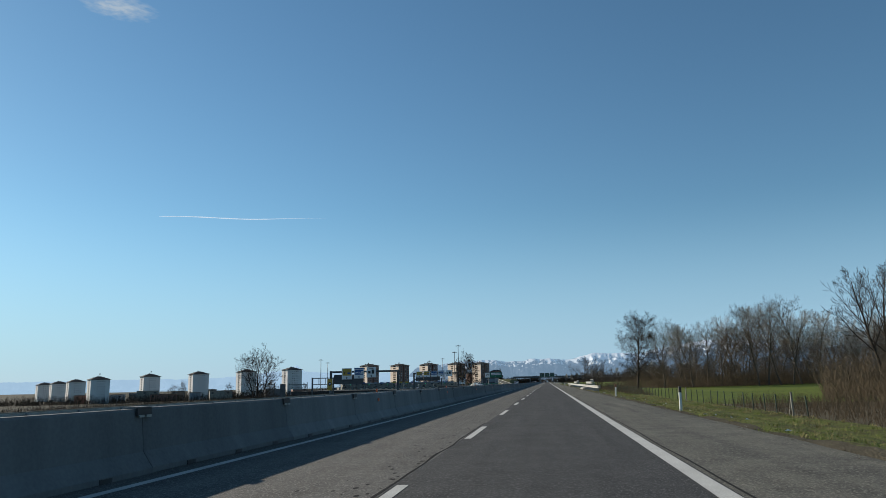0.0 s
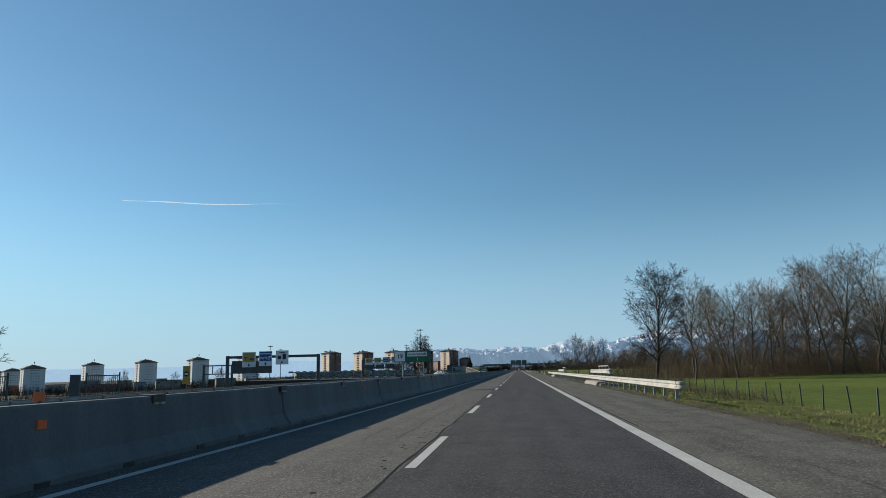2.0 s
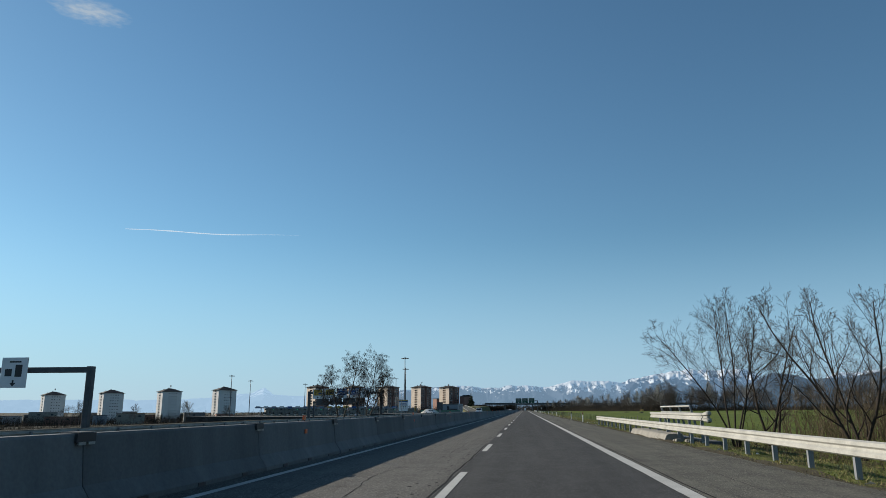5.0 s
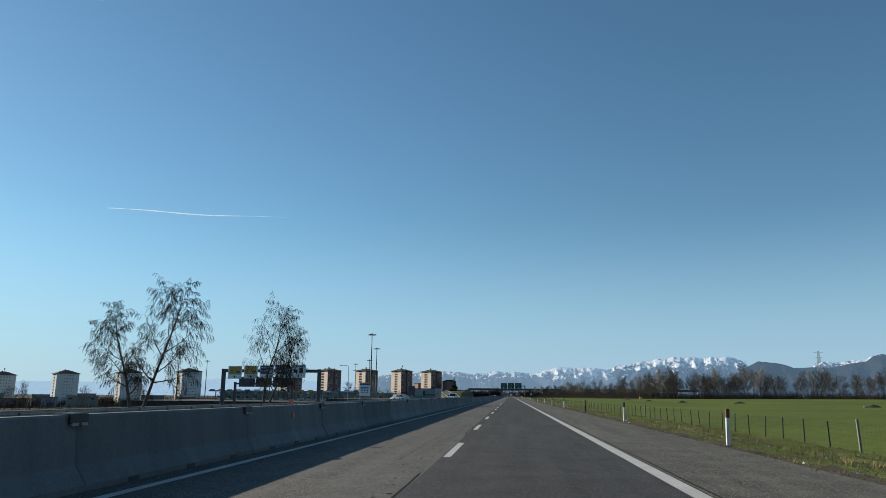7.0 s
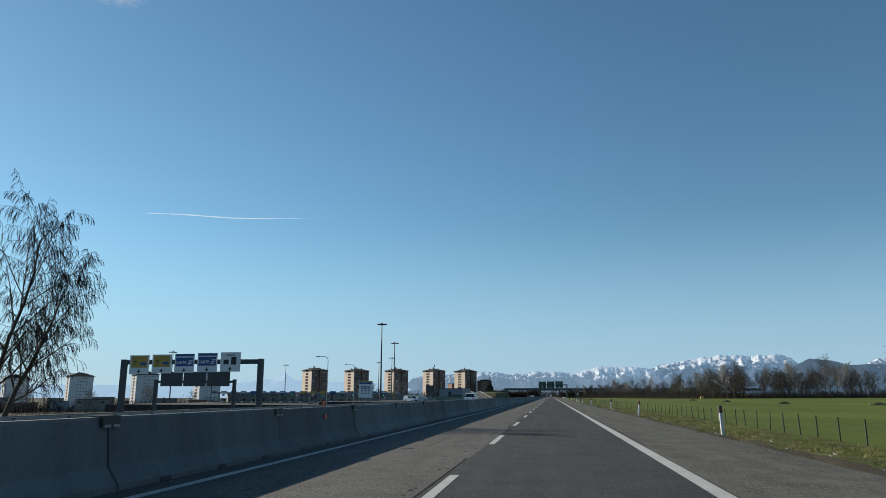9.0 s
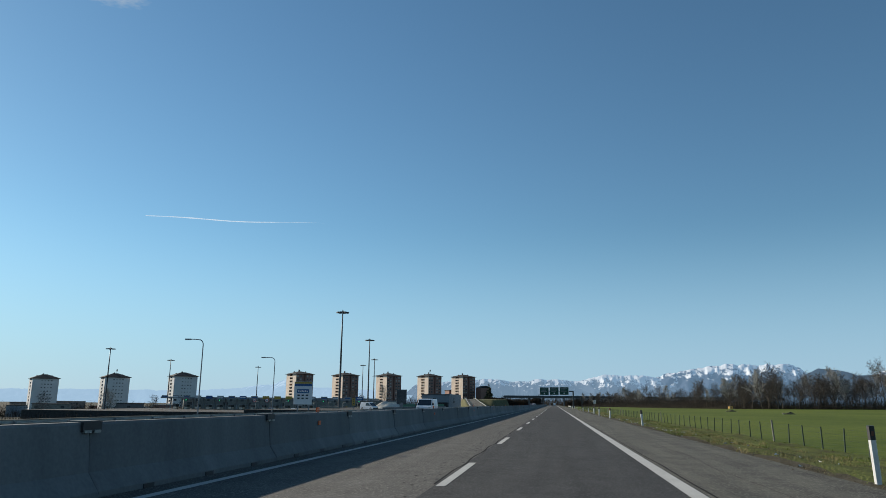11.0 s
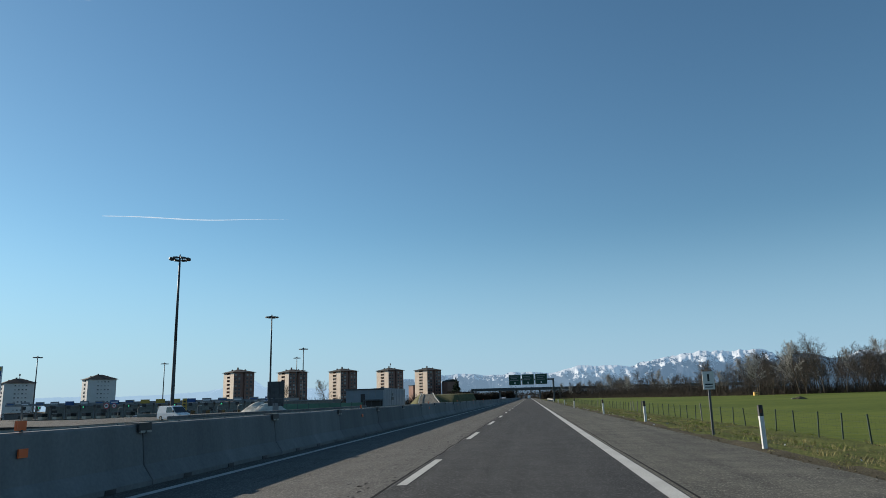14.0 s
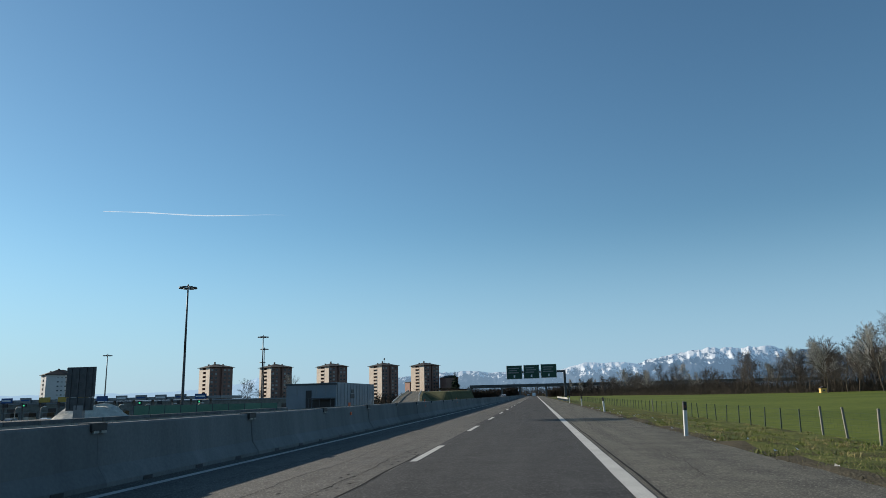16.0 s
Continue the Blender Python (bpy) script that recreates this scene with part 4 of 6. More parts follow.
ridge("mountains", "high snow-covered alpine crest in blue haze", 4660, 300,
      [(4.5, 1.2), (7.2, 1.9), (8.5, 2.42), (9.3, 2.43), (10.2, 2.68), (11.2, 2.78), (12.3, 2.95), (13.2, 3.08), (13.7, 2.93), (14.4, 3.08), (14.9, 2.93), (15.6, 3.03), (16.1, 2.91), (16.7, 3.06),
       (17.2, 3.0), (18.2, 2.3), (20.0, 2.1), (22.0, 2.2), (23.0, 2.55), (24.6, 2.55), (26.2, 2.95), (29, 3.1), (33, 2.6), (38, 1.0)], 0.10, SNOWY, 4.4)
ridge("foothills", "wooded foothill ridge in dark blue haze", 4400, 300,
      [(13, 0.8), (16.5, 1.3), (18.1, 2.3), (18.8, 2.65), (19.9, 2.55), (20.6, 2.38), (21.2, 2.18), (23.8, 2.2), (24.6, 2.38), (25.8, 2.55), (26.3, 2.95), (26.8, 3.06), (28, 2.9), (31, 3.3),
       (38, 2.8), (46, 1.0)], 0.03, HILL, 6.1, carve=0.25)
undergrowth("undergrowth", [(90, 1000), (-140, 1000)][::-1], 2600, 60, 5.0, 12.0, "brown leafless trees beyond the flyover", 14, 0.16, 0, BUSH_HAZED)
undergrowth("undergrowth", [(-58, 962), (-12, 962)], 2200, 14, 6.0, 10.0, "dark scrub on the bank under the flyover", 23, 0.14, 0, BUSH_HAZED)
undergrowth("undergrowth", [(10, 962), (150, 962)], 5200, 14, 6.0, 10.0, "dark scrub on the bank under the flyover", 24, 0.14, 0, BUSH_HAZED)
undergrowth("undergrowth", [(-620, 700), (-120, 980)], 4200, 60, 6.0, 14.0, "brown leafless trees before the housing towers", 15, 0.18, 0, SCRUB)
undergrowth("undergrowth", [(-27, 0), (-27, 455)], 6000, 5, 0.7, 1.4, "low dark leafless hedge beyond the opposite carriageway", 16, 0.03, 0, SCRUB)


# ---- roadside: guardrail, posts, fence ----
W_BEAM = [(0.0, 0.0), (0.05, 0.03), (0.05, 0.09), (0.0, 0.13), (0.0, 0.18), (0.05, 0.22), (0.05, 0.28), (0.0, 0.31),
          (0.008, 0.315), (0.06, 0.285), (0.06, 0.215), (0.012, 0.175), (0.012, 0.135), (0.06, 0.095), (0.06, 0.025), (0.008, -0.005)]


def rail(name, label, x, y0, y1, z, post_step, low=None, group=""):
    """A corrugated steel beam on posts; faces -x. low: how far its ends sink."""
    root = thing(name, label, "guardrail", pose(x, y0, 0), group)
    sec = [(-a, b) for a, b in W_BEAM]
    y = 0.0
    length = y1 - y0
    while y < length - 0.1:
        y2 = min(y + 4.0, length)
        m = Mesh()
        m.sweep([(a, b + z) for a, b in sec], [y, y2 - 0.004], None)
        part("beam", m, STEEL, root)
        y = y2
    post = Mesh()
    post.box(0.02, 0.13, -0.05, 0.05, ground_z(x) - 0.3, z + 0.24)
    pm = post.data("post", GREY_STEEL)
    y = 0.5
    while y < length:
        p = new("post", pm)
        p.parent, p.location = root, (0, y, 0)
        y += post_step
    return root


def nose(root, z, flare=0.0):
    """The rounded end piece: the beam's own corrugation bent round through half a turn."""
    cap = Mesh()
    face = W_BEAM[:8]
    n, k = 14, len(face)
    for i in range(n + 1):
        a = math.pi * i / n
        for out, up in face:
            r = 0.13 + out
            u = min(1.0, 2.2 * i / n)
            cap.v.append((0.13 - r * math.cos(a), -0.04 - (1.5 + 2.0 * flare) * r * math.sin(a), z + 0.155 + (up - 0.155) * (1 + flare * u)))
    for i in range(n):
        for j in range(k - 1):
            cap.f.append((i * k + j, i * k + j + 1, (i + 1) * k + j + 1, (i + 1) * k + j))
            cap.s.append(0)
    ob = part("end_cap", cap, STEEL, root, "rounded steel end piece")
    sol = ob.modifiers.new("thickness", "SOLIDIFY")
    sol.thickness = 0.008


low_rail = rail("guardrail", "long galvanised steel guardrail along the hard shoulder", 5.62, 83.4, 202, 0.38, 2.3)
nose(low_rail, 0.38)


def culvert(y0, y1, k0, k1):
    """A culvert crossing: higher second rail with rounded end, pipe handrail, concrete kerb."""
    top = rail("guardrail", "second higher steel guardrail with a rounded end over a culvert", 6.55, y0, y1, 0.80, 2.3)
    nose(top, 0.80, 0.5)
    hand = thing("culvert_handrail", "galvanised pipe handrail over the culvert", "handrail", pose(7.3, y0 + 5.6, 0))
    ln = 7.4
    for z, r, nm in ((1.40, 0.045, "top_pipe"), (1.12, 0.02, "middle_pipe")):
        hp = Mesh()
        hp.tube((0, 0, z), (0, ln, z), r, r, 8, True)
        part(nm, hp, STEEL, hand)
    hq = Mesh()
    hq.sweep([(-0.03, 1.44), (0.05, 1.44), (0.34, 0.2), (0.24, 0.2)], [-0.05, 0.05])
    hme = hq.data("stanchion", GREY_STEEL)
    for y in (0, 2.5, 4.9, 7.3):
        o = part("stanchion", hme, None, hand)
        o.location = (0, y, 0)
    slab = thing("culvert_wall", "weathered concrete head wall of the culvert", "wall", pose(7.6, y0 + 8.0, -1.35))
    part("wall", block(-0.3, 0.3, -5.5, 5.5, 0, 1.25), CONCRETE, slab, bevel=0.04)
    kerb = Mesh()
    kerb.sweep([(5.10, -0.1), (5.12, 0.06), (5.20, 0.22), (5.26, 0.26), (5.84, 0.29), (5.95, -0.1)], [k0, k1])
    kob = new("culvert_kerb", kerb.data("culvert_kerb", CONCRETE_PALE))
    bevelled(kob.data, 0.012)
    tagged(kob, "pale weathered concrete kerb under the guardrail", "kerb")
    rub = thing("rubble", "broken concrete lumps at the end of the kerb", "rubble", pose(5.6, k0 - 0.3, -0.02))
    rr_ = random.Random(int(k0))
    for i in range(6):
        a, b = rr_.uniform(-0.2, 0.3), rr_.uniform(-1.6, 0.2)
        w = rr_.uniform(0.06, 0.2)
        part("lump", block(a - w, a + w * 0.8, b - w, b + w, 0, w * 0.9), CONCRETE_PALE, rub, bevel=0.03)


culvert(168.4, 180.4, 169.0, 178.6)
culvert(112.3, 125.2, 107.6, 116.6)
rail("guardrail", "short white steel guardrail before the sign gantry", 5.62, 560, 612, 0.36, 2.3)


rail("guardrail", "grey steel guardrail beyond the opposite carriageway", -25.5, 0, 620, -0.05, 4.0)


def guide_post(y, x, band, lean, label):
    t = thing("guide_post", label, "guide post", pose(x, y, ground_z(min(x, 5.4)) + 0.06, lean[0], lean[1], 0), "roadside guide posts")
    b = Mesh()
    b.sweep([(-0.06, 0), (-0.045, 0.05), (0.0, 0.062), (0.045, 0.05), (0.06, 0), (0.04, -0.04), (-0.04, -0.04)], [0, 0.86])
    b.v = [(x, z, y) for x, y, z in b.v]
    if band is None:
        part("body", block(-0.06, 0.06, -0.05, 0.05, 0, 1.02), BARK, t, bevel=0.01)
        return
    part("body", b, WHITE_PLASTIC, t)
    c = Mesh()
    c.sweep([(-0.062, 0), (-0.047, 0.052), (0.0, 0.064), (0.047, 0.052), (0.062, 0), (0.042, -0.042), (-0.042, -0.042)], [0.78, 1.02])
    c.v = [(x, z + 0.02 * (z > 0) * 0, y) for x, y, z in c.v]
    part("band", c, band, t, "dark reflector band")
    r = block(-0.02, 0.02, -0.050, -0.043, 0.85, 0.93)
    part("reflector", r, RUST_BAND, t, "small rusty reflector")


POSTS = ((31.6, 5.5), (58.5, 5.3), (214.2, 5.35), (232.2, 5.35), (251.0, 5.25), (275.0, 5.4), (298.0, 5.35), (319.0, 5.35), (352.7, 5.38), (375.9, 5.1),
         (392.2, 5.07), (406.7, 5.25), (423.5, 5.3), (440.0, 5.1), (467.6, 4.8), (495.5, 5.15), (520.0, 5.2), (545.0, 5.2))
for i, (y, x) in enumerate(POSTS):
    rusty = y in (58.5, 214.2, 298.0, 375.9)
    if y == 251.0:
        guide_post(y, x, None, (1, 2), "dark weathered wooden marker post on the verge")
        continue
    guide_post(y, x, RUST_BAND if rusty else BLACK_BAND, (rng.uniform(-3, 3), -4.0 if y == 352.7 else rng.uniform(-4, 4)),
               "white plastic guide post with a rusty brown top" if rusty else "white plastic guide post with a black top")


PALE_POSTS = (38.0, 66.4, 222.3, 262.0, 305.0, 348.0, 392.0, 438.5, 441.6, 470.0, 472.5, 475.0, 477.5, 520.0)


def fence(y0, y1, x, step, label):
    root = thing("field_fence", label, "fence", pose(0, 0, 0))
    zb = -0.62
    thin = Mesh()
    thin.box(-0.025, 0.025, -0.025, 0.025, -0.25, 1.0)
    thin_me = thin.data("fence_post", FENCE_GREEN)
    pale = Mesh()
    pale.box(-0.04, 0.04, -0.04, 0.04, -0.25, 1.15)
    pale_me = bevelled(pale.data("concrete_post", CONCRETE_PALE), 0.012)
    brace = Mesh()
    brace.tube((0, 0.05, 0.9), (0, 0.6, -0.1), 0.03, 0.03, 5, True)
    brace_me = brace.data("brace", CONCRETE_PALE)
    y = y0
    while y <= y1:
        solid = any(abs(y - q) < step * 0.5 for q in PALE_POSTS)
        o = new("concrete_post" if solid else "fence_post", pale_me if solid else thin_me)
        o.parent = root
        o.matrix_local = pose(x + rng.uniform(-0.06, 0.06), y, zb, rng.uniform(-3, 3), rng.uniform(-4, 4), 0)
        if solid and y < 100:
            b = new("brace", brace_me)
            b.parent = o
        y += step * rng.uniform(0.93, 1.07)
    w = Mesh()
    for z in (0.08, 0.28, 0.5, 0.72, 0.95):
        w.tube((x, y0, zb + z), (x, y1, zb + z), 0.0035, 0.0035, 3)
    yy = y0
    while yy < y1:
        w.tube((x, yy, zb + 0.05), (x, yy, zb + 0.95), 0.0015, 0.0015, 3)
        yy += 0.3
    part("wire_mesh", w, FENCE_GREEN, root, fix=False)


fence(36, 150, 12.0, 2.3, "green wire mesh fence on thin posts beside the field")
fence(206, 640, 12.0, 2.5, "long green wire mesh fence on thin posts beside the field")

sp = thing("roadside_sign", "small white rectangular road sign on a dark post", "road sign", pose(5.75, 413.3, ground_z(5.5)))
spp = Mesh()
spp.tube((0, 0, -0.2), (0, 0, 2.0), 0.04, 0.04, 8, True)
part("post", spp, DARK_STEEL, sp)
panel = part("panel", block(-0.18, 0.18, -0.05, -0.03, 1.5, 2.06), WHITE_PLASTIC, sp, bevel=0.008)
part("mark_bar", block(-0.03, 0.03, -0.056, -0.0505, 1.76, 1.98), INK, panel)
part("mark_bar", block(-0.12, 0.12, -0.056, -0.0505, 1.64, 1.68), INK, panel)
part("mark_bar", block(-0.12, 0.12, -0.056, -0.0505, 1.56, 1.59), INK, panel)

hut = thing("hut", "small ochre hut at the edge of the wood", "hut", pose(82, 664, ground_z(82) - 0.1) @ Matrix.Scale(0.62, 4))
part("wall", block(-1.3, 1.3, -1.2, 1.2, 0, 2.2), HUT, hut)
hr = Mesh()
hr.sweep([(-1.6, 2.2), (0, 3.1), (1.6, 2.2), (0, 2.9)], [-1.4, 1.4])
part("roof", hr, ROOF_DARK, hut)
part("window", block(-0.4, 0.4, -1.23, -1.2, 0.9, 1.6), WINDOW_GLASS, hut)


def heap(x, y, w, label):
    t = thing("field_heap", label, "earth heap", pose(x, y, ground_z(x), 0, 0, 12))
    m = Mesh()
    n = 18
    for j in range(5):
        for i in range(n):
            a, q = 6.2832 * i / n, j / 4
            k = 1 + 0.35 * noise.noise((x + 2 * math.cos(a), y + 2 * math.sin(a), q * 2))
            m.v.append((w * (1 - q) * k * math.cos(a), 0.45 * w * (1 - q) * k * math.sin(a), 0.55 * q ** 0.7 * k - 0.05))
    for j in range(4):
        for i in range(n):
            m.f.append((j * n + i, j * n + (i + 1) % n, (j + 1) * n + (i + 1) % n, (j + 1) * n + i))
            m.s.append(0)
    part("heap", m, EARTH, t)
    part("pale_sack", block(-w * 1.1, -w * 0.8, -0.3, 0.2, 0, 0.25), CONCRETE_PALE, t, "pale plastic sack", bevel=0.1)


for x, y, w in ((66.5, 335, 1.8), (62.4, 400, 1.9), (53.3, 427, 1.5), (53.2, 482, 1.6), (55, 545, 1.7)):
    heap(x, y, w, "dark earth heap with a pale sack in the field")


# ---- housing towers ----
def pane(w, h):
    m = Mesh()
    m.box(-w / 2, w / 2, -0.05, 0.02, -h / 2, h / 2)
    m.box(-w / 2 - 0.1, w / 2 + 0.1, -0.16, 0.02, -h / 2 - 0.12, -h / 2, 1)
    return m


WIDE_DARK = pane(1.7, 1.5).data("window", [TOWER_GLASS, SHUTTER])
WIDE_SHUT = pane(1.7, 1.5).data("window", [SHUTTER, SHUTTER])
SMALL_DARK = pane(1.2, 0.75).data("window", [TOWER_GLASS, SHUTTER])
SMALL_SHUT = pane(1.2, 0.75).data("window", [SHUTTER, SHUTTER])


def tower(x, y, top, base, w, d, turn, wall, bay, label, mast=True, seed=0):
    """A ten-storey block: shaded front of width w, lit flank of width d with a recessed loggia strip, hipped roof."""
    r = random.Random(seed)
    t = thing("apartment_tower", label, "apartment building", pose(x, y, base, 0, 0, turn), "housing towers")
    h = top - base
    brown = wall is WALL_BROWN
    f0, deep, slot = -w / 2 + 0.3, 1.3, 0.045 * w if brown else 0.0
    part("wall", block(f0 + deep, w / 2, -d / 2 + 1.3, d / 2, 0, h), wall, t)
    if brown:
        part("front_wall", block(f0, -slot - 0.02 * w, -d / 2, -d / 2 + 1.3, 0, h), wall, t)
        part("front_wall", block(slot - 0.02 * w, w / 2, -d / 2, -d / 2 + 1.3, 0, h), wall, t)
    else:
        part("front_wall", block(f0, w / 2, -d / 2, -d / 2 + 1.3, 0, h), wall, t)
    for a, b in ((-0.5, -0.15), (0.15, 0.5)):
        part("flank_wall", block(f0, f0 + deep, a * d + (1.3 if a < 0 else 0), b * d, 0, h), wall, t)
        part("stair_bay", block(-w / 2, f0, a * d, b * d, 0, h - 0.1), bay, t, "pale rendered bay")
    o, k = 1.2, 3.0 if brown else 3.9
    rm = Mesh()
    a, b = w / 2 + o, d / 2 + o
    rm.v = [(-a, -b, h + 0.25), (a, -b, h + 0.25), (a, b, h + 0.25), (-a, b, h + 0.25), (-w * 0.10, 0, h + k), (w * 0.10, 0, h + k),
            (-a, -b, h), (a, -b, h), (a, b, h), (-a, b, h)]
    rm.f = [(0, 1, 5, 4), (1, 2, 5), (2, 3, 4, 5), (3, 0, 4), (6, 7, 1, 0), (7, 8, 2, 1), (8, 9, 3, 2), (9, 6, 0, 3), (9, 8, 7, 6)]
    rm.s = [0] * 9
    roof = part("roof", rm, ROOF_DARK, t)
    for cx, cy, cz in ((-1.2, 0.0, 4.6), (0.25 * w, -2.0, 3.0), (-0.28 * w, 2.2, 2.9)):
        part("chimney", block(cx - 0.5, cx + 0.5, cy - 0.5, cy + 0.5, h + 0.8, h + cz), ROOF_DARK, roof)
    if mast:
        mm = Mesh()
        mm.tube((0.8, 0, h + 2), (0.8, 0, h + 7.6), 0.14, 0.10, 5, True)
        mm.box(0.35, 1.25, -0.4, 0.4, h + 5.6, h + 7.4)
        part("aerial", mm, ROOF_DARK, roof)
    lw = 0.15 * d
    bm_ = Mesh()
    bm_.box(-lw, lw, 0.0, deep, -0.18, 0.0)
    bm_.box(-lw, lw, -0.08, 0.06, -0.18, 1.2)
    bal = bm_.data("balcony", bay)
    dm_ = Mesh()
    dm_.box(-lw * 0.75, lw * 0.75, -0.04, 0.02, 0.0, 2.2)
    doors = [dm_.data("balcony_door", mat_) for mat_ in (TOWER_GLASS, SHUTTER, bay)]
    cols = (-0.40, -0.23, 0.16, 0.34) if brown else (-0.14, -0.02, 0.10, 0.22)
    dark, shut = (WIDE_DARK, WIDE_SHUT) if brown else (SMALL_DARK, SMALL_SHUT)
    for n in range(int(h / 3.05)):
        z = h - 1.9 - 3.05 * n
        if z < 1:
            break
        for fx in cols:
            ob = new("window", dark if r.random() < 0.72 else shut)
            ob.parent, ob.location = t, (fx * w, -d / 2, z)
        ob = new("balcony", bal)
        ob.parent = t
        ob.matrix_local = pose(-w / 2, 0.0, z - 1.0, 0, 0, -90)
        ob2 = new("balcony_door", r.choice(doors))
        ob2.parent = t
        ob2.matrix_local = pose(f0 + deep, 0.0, z - 1.0, 0, 0, -90)
    return t


PALE = "pale rendered ten-storey housing tower with a dark hipped roof"
PINK = "pinkish brick housing tower with cream stair bay and dark hipped roof"
for i, (x, y, top) in enumerate(((-338.7, 927, 22.5), (-395, 909, 20.6), (-454, 893, 18.8), (-522, 892, 17), (-527, 789, 13), (-640, 908, 12.0), (-700, 955, 10.5), (-745, 985, 9.5))):
    tower(x, y, top, -20, 21, 17, 47, WALL_WHITE, WALL_WHITE, PALE, i in (1, 3, 4), i)
for i, (x, y, top) in enumerate(((-246, 982, 27), (-209, 1013, 27.2), (-174, 1056, 28.6), (-138, 1103, 30), (-102.6, 1126, 30.2))):
    tower(x, y, top, -12, 18.6, 20, 48, WALL_BROWN, WALL_CREAM, PINK, i == 3, 20 + i)
low = thing("apartment_block", "lower pinkish housing block beside the towers", "apartment building", pose(-74, 1120, -10, 0, 0, 34))
part("wall", block(-12, 1, -6, 6, 0, 28.2), WALL_BROWN, low)
lr = Mesh()
lr.sweep([(-12.6, 28.1), (-5.5, 30.4), (1.6, 28.1)], [-6.6, 6.6])
part("roof", lr, ROOF_DARK, low)
low2 = thing("apartment_block", "lower grey housing block between the towers", "apartment building", pose(-122, 1180, -10, 0, 0, 34))
part("wall", block(-8, 8, -6, 6, 0, 26), WALL_BROWN, low2)
part("roof", block(-8.5, 8.5, -6.5, 6.5, 26, 26.6), ROOF_DARK, low2)


def low_block(x, y, w, d, top, base, wall, roof, label):
    t = thing("low_building", label, "building", pose(x, y, base, 0, 0, 30), "low buildings before the towers")
    h = top - base
    part("wall", block(-w / 2, w / 2, -d / 2, d / 2, 0, h), wall, t)
    part("roof", block(-w / 2 - 0.4, w / 2 + 0.4, -d / 2 - 0.4, d / 2 + 0.4, h, h + 0.5), roof, t)
    n = int(w / 6)
    for i in range(n):
        if (i * 7 + int(w)) % 5 > 1:
            continue
        o = part("window", block(-1.2, 1.2, -d / 2 - 0.05, -d / 2, h - 3.0, h - 1.4), WINDOW_GLASS, t)
        o.location = (-w / 2 + 6 * (i + 0.5), 0, 0)


br = random.Random(31)
for i in range(30):
    az = radians(-38 + 1.15 * i + br.uniform(-0.3, 0.3))
    dist = br.uniform(640, 860)
    x, y = max(-640, dist * math.tan(az)) - 30, 140 + dist
    low_block(x, y, br.uniform(12, 34), br.uniform(9, 15), br.uniform(-6.0, -1.2), -16, (WALL_BROWN, CONCRETE, METAL_WALL, CONCRETE, CONCRETE_PALE)[i % 5],
              ROOF_DARK if br.random() < 0.75 else GREY_STEEL, "low flat-roofed building before the towers")


# ---- toll approach: gantries, signs, masts ----
def bar(m, a, b, w):
    m.tube(a, b, w, w, 4, True)


def arrow(parent, x, z, s, y):
    m = Mesh()
    m.box(x - 0.12 * s, x + 0.12 * s, y - 0.006, y, z, z + 0.4 * s)
    n = len(m.v)
    m.v += [(x - 0.42 * s, y - 0.006, z + 0.05 * s), (x, y - 0.006, z - 0.42 * s), (x + 0.42 * s, y - 0.006, z + 0.05 * s),
            (x - 0.42 * s, y, z + 0.05 * s), (x, y, z - 0.42 * s), (x + 0.42 * s, y, z + 0.05 * s)]
    m.f += [(n, n + 1, n + 2), (n + 5, n + 4, n + 3), (n, n + 3, n + 4, n + 1), (n + 1, n + 4, n + 5, n + 2), (n + 2, n + 5, n + 3, n)]
    m.s += [0] * 5
    part("arrow", m, INK, parent, "black down arrow")


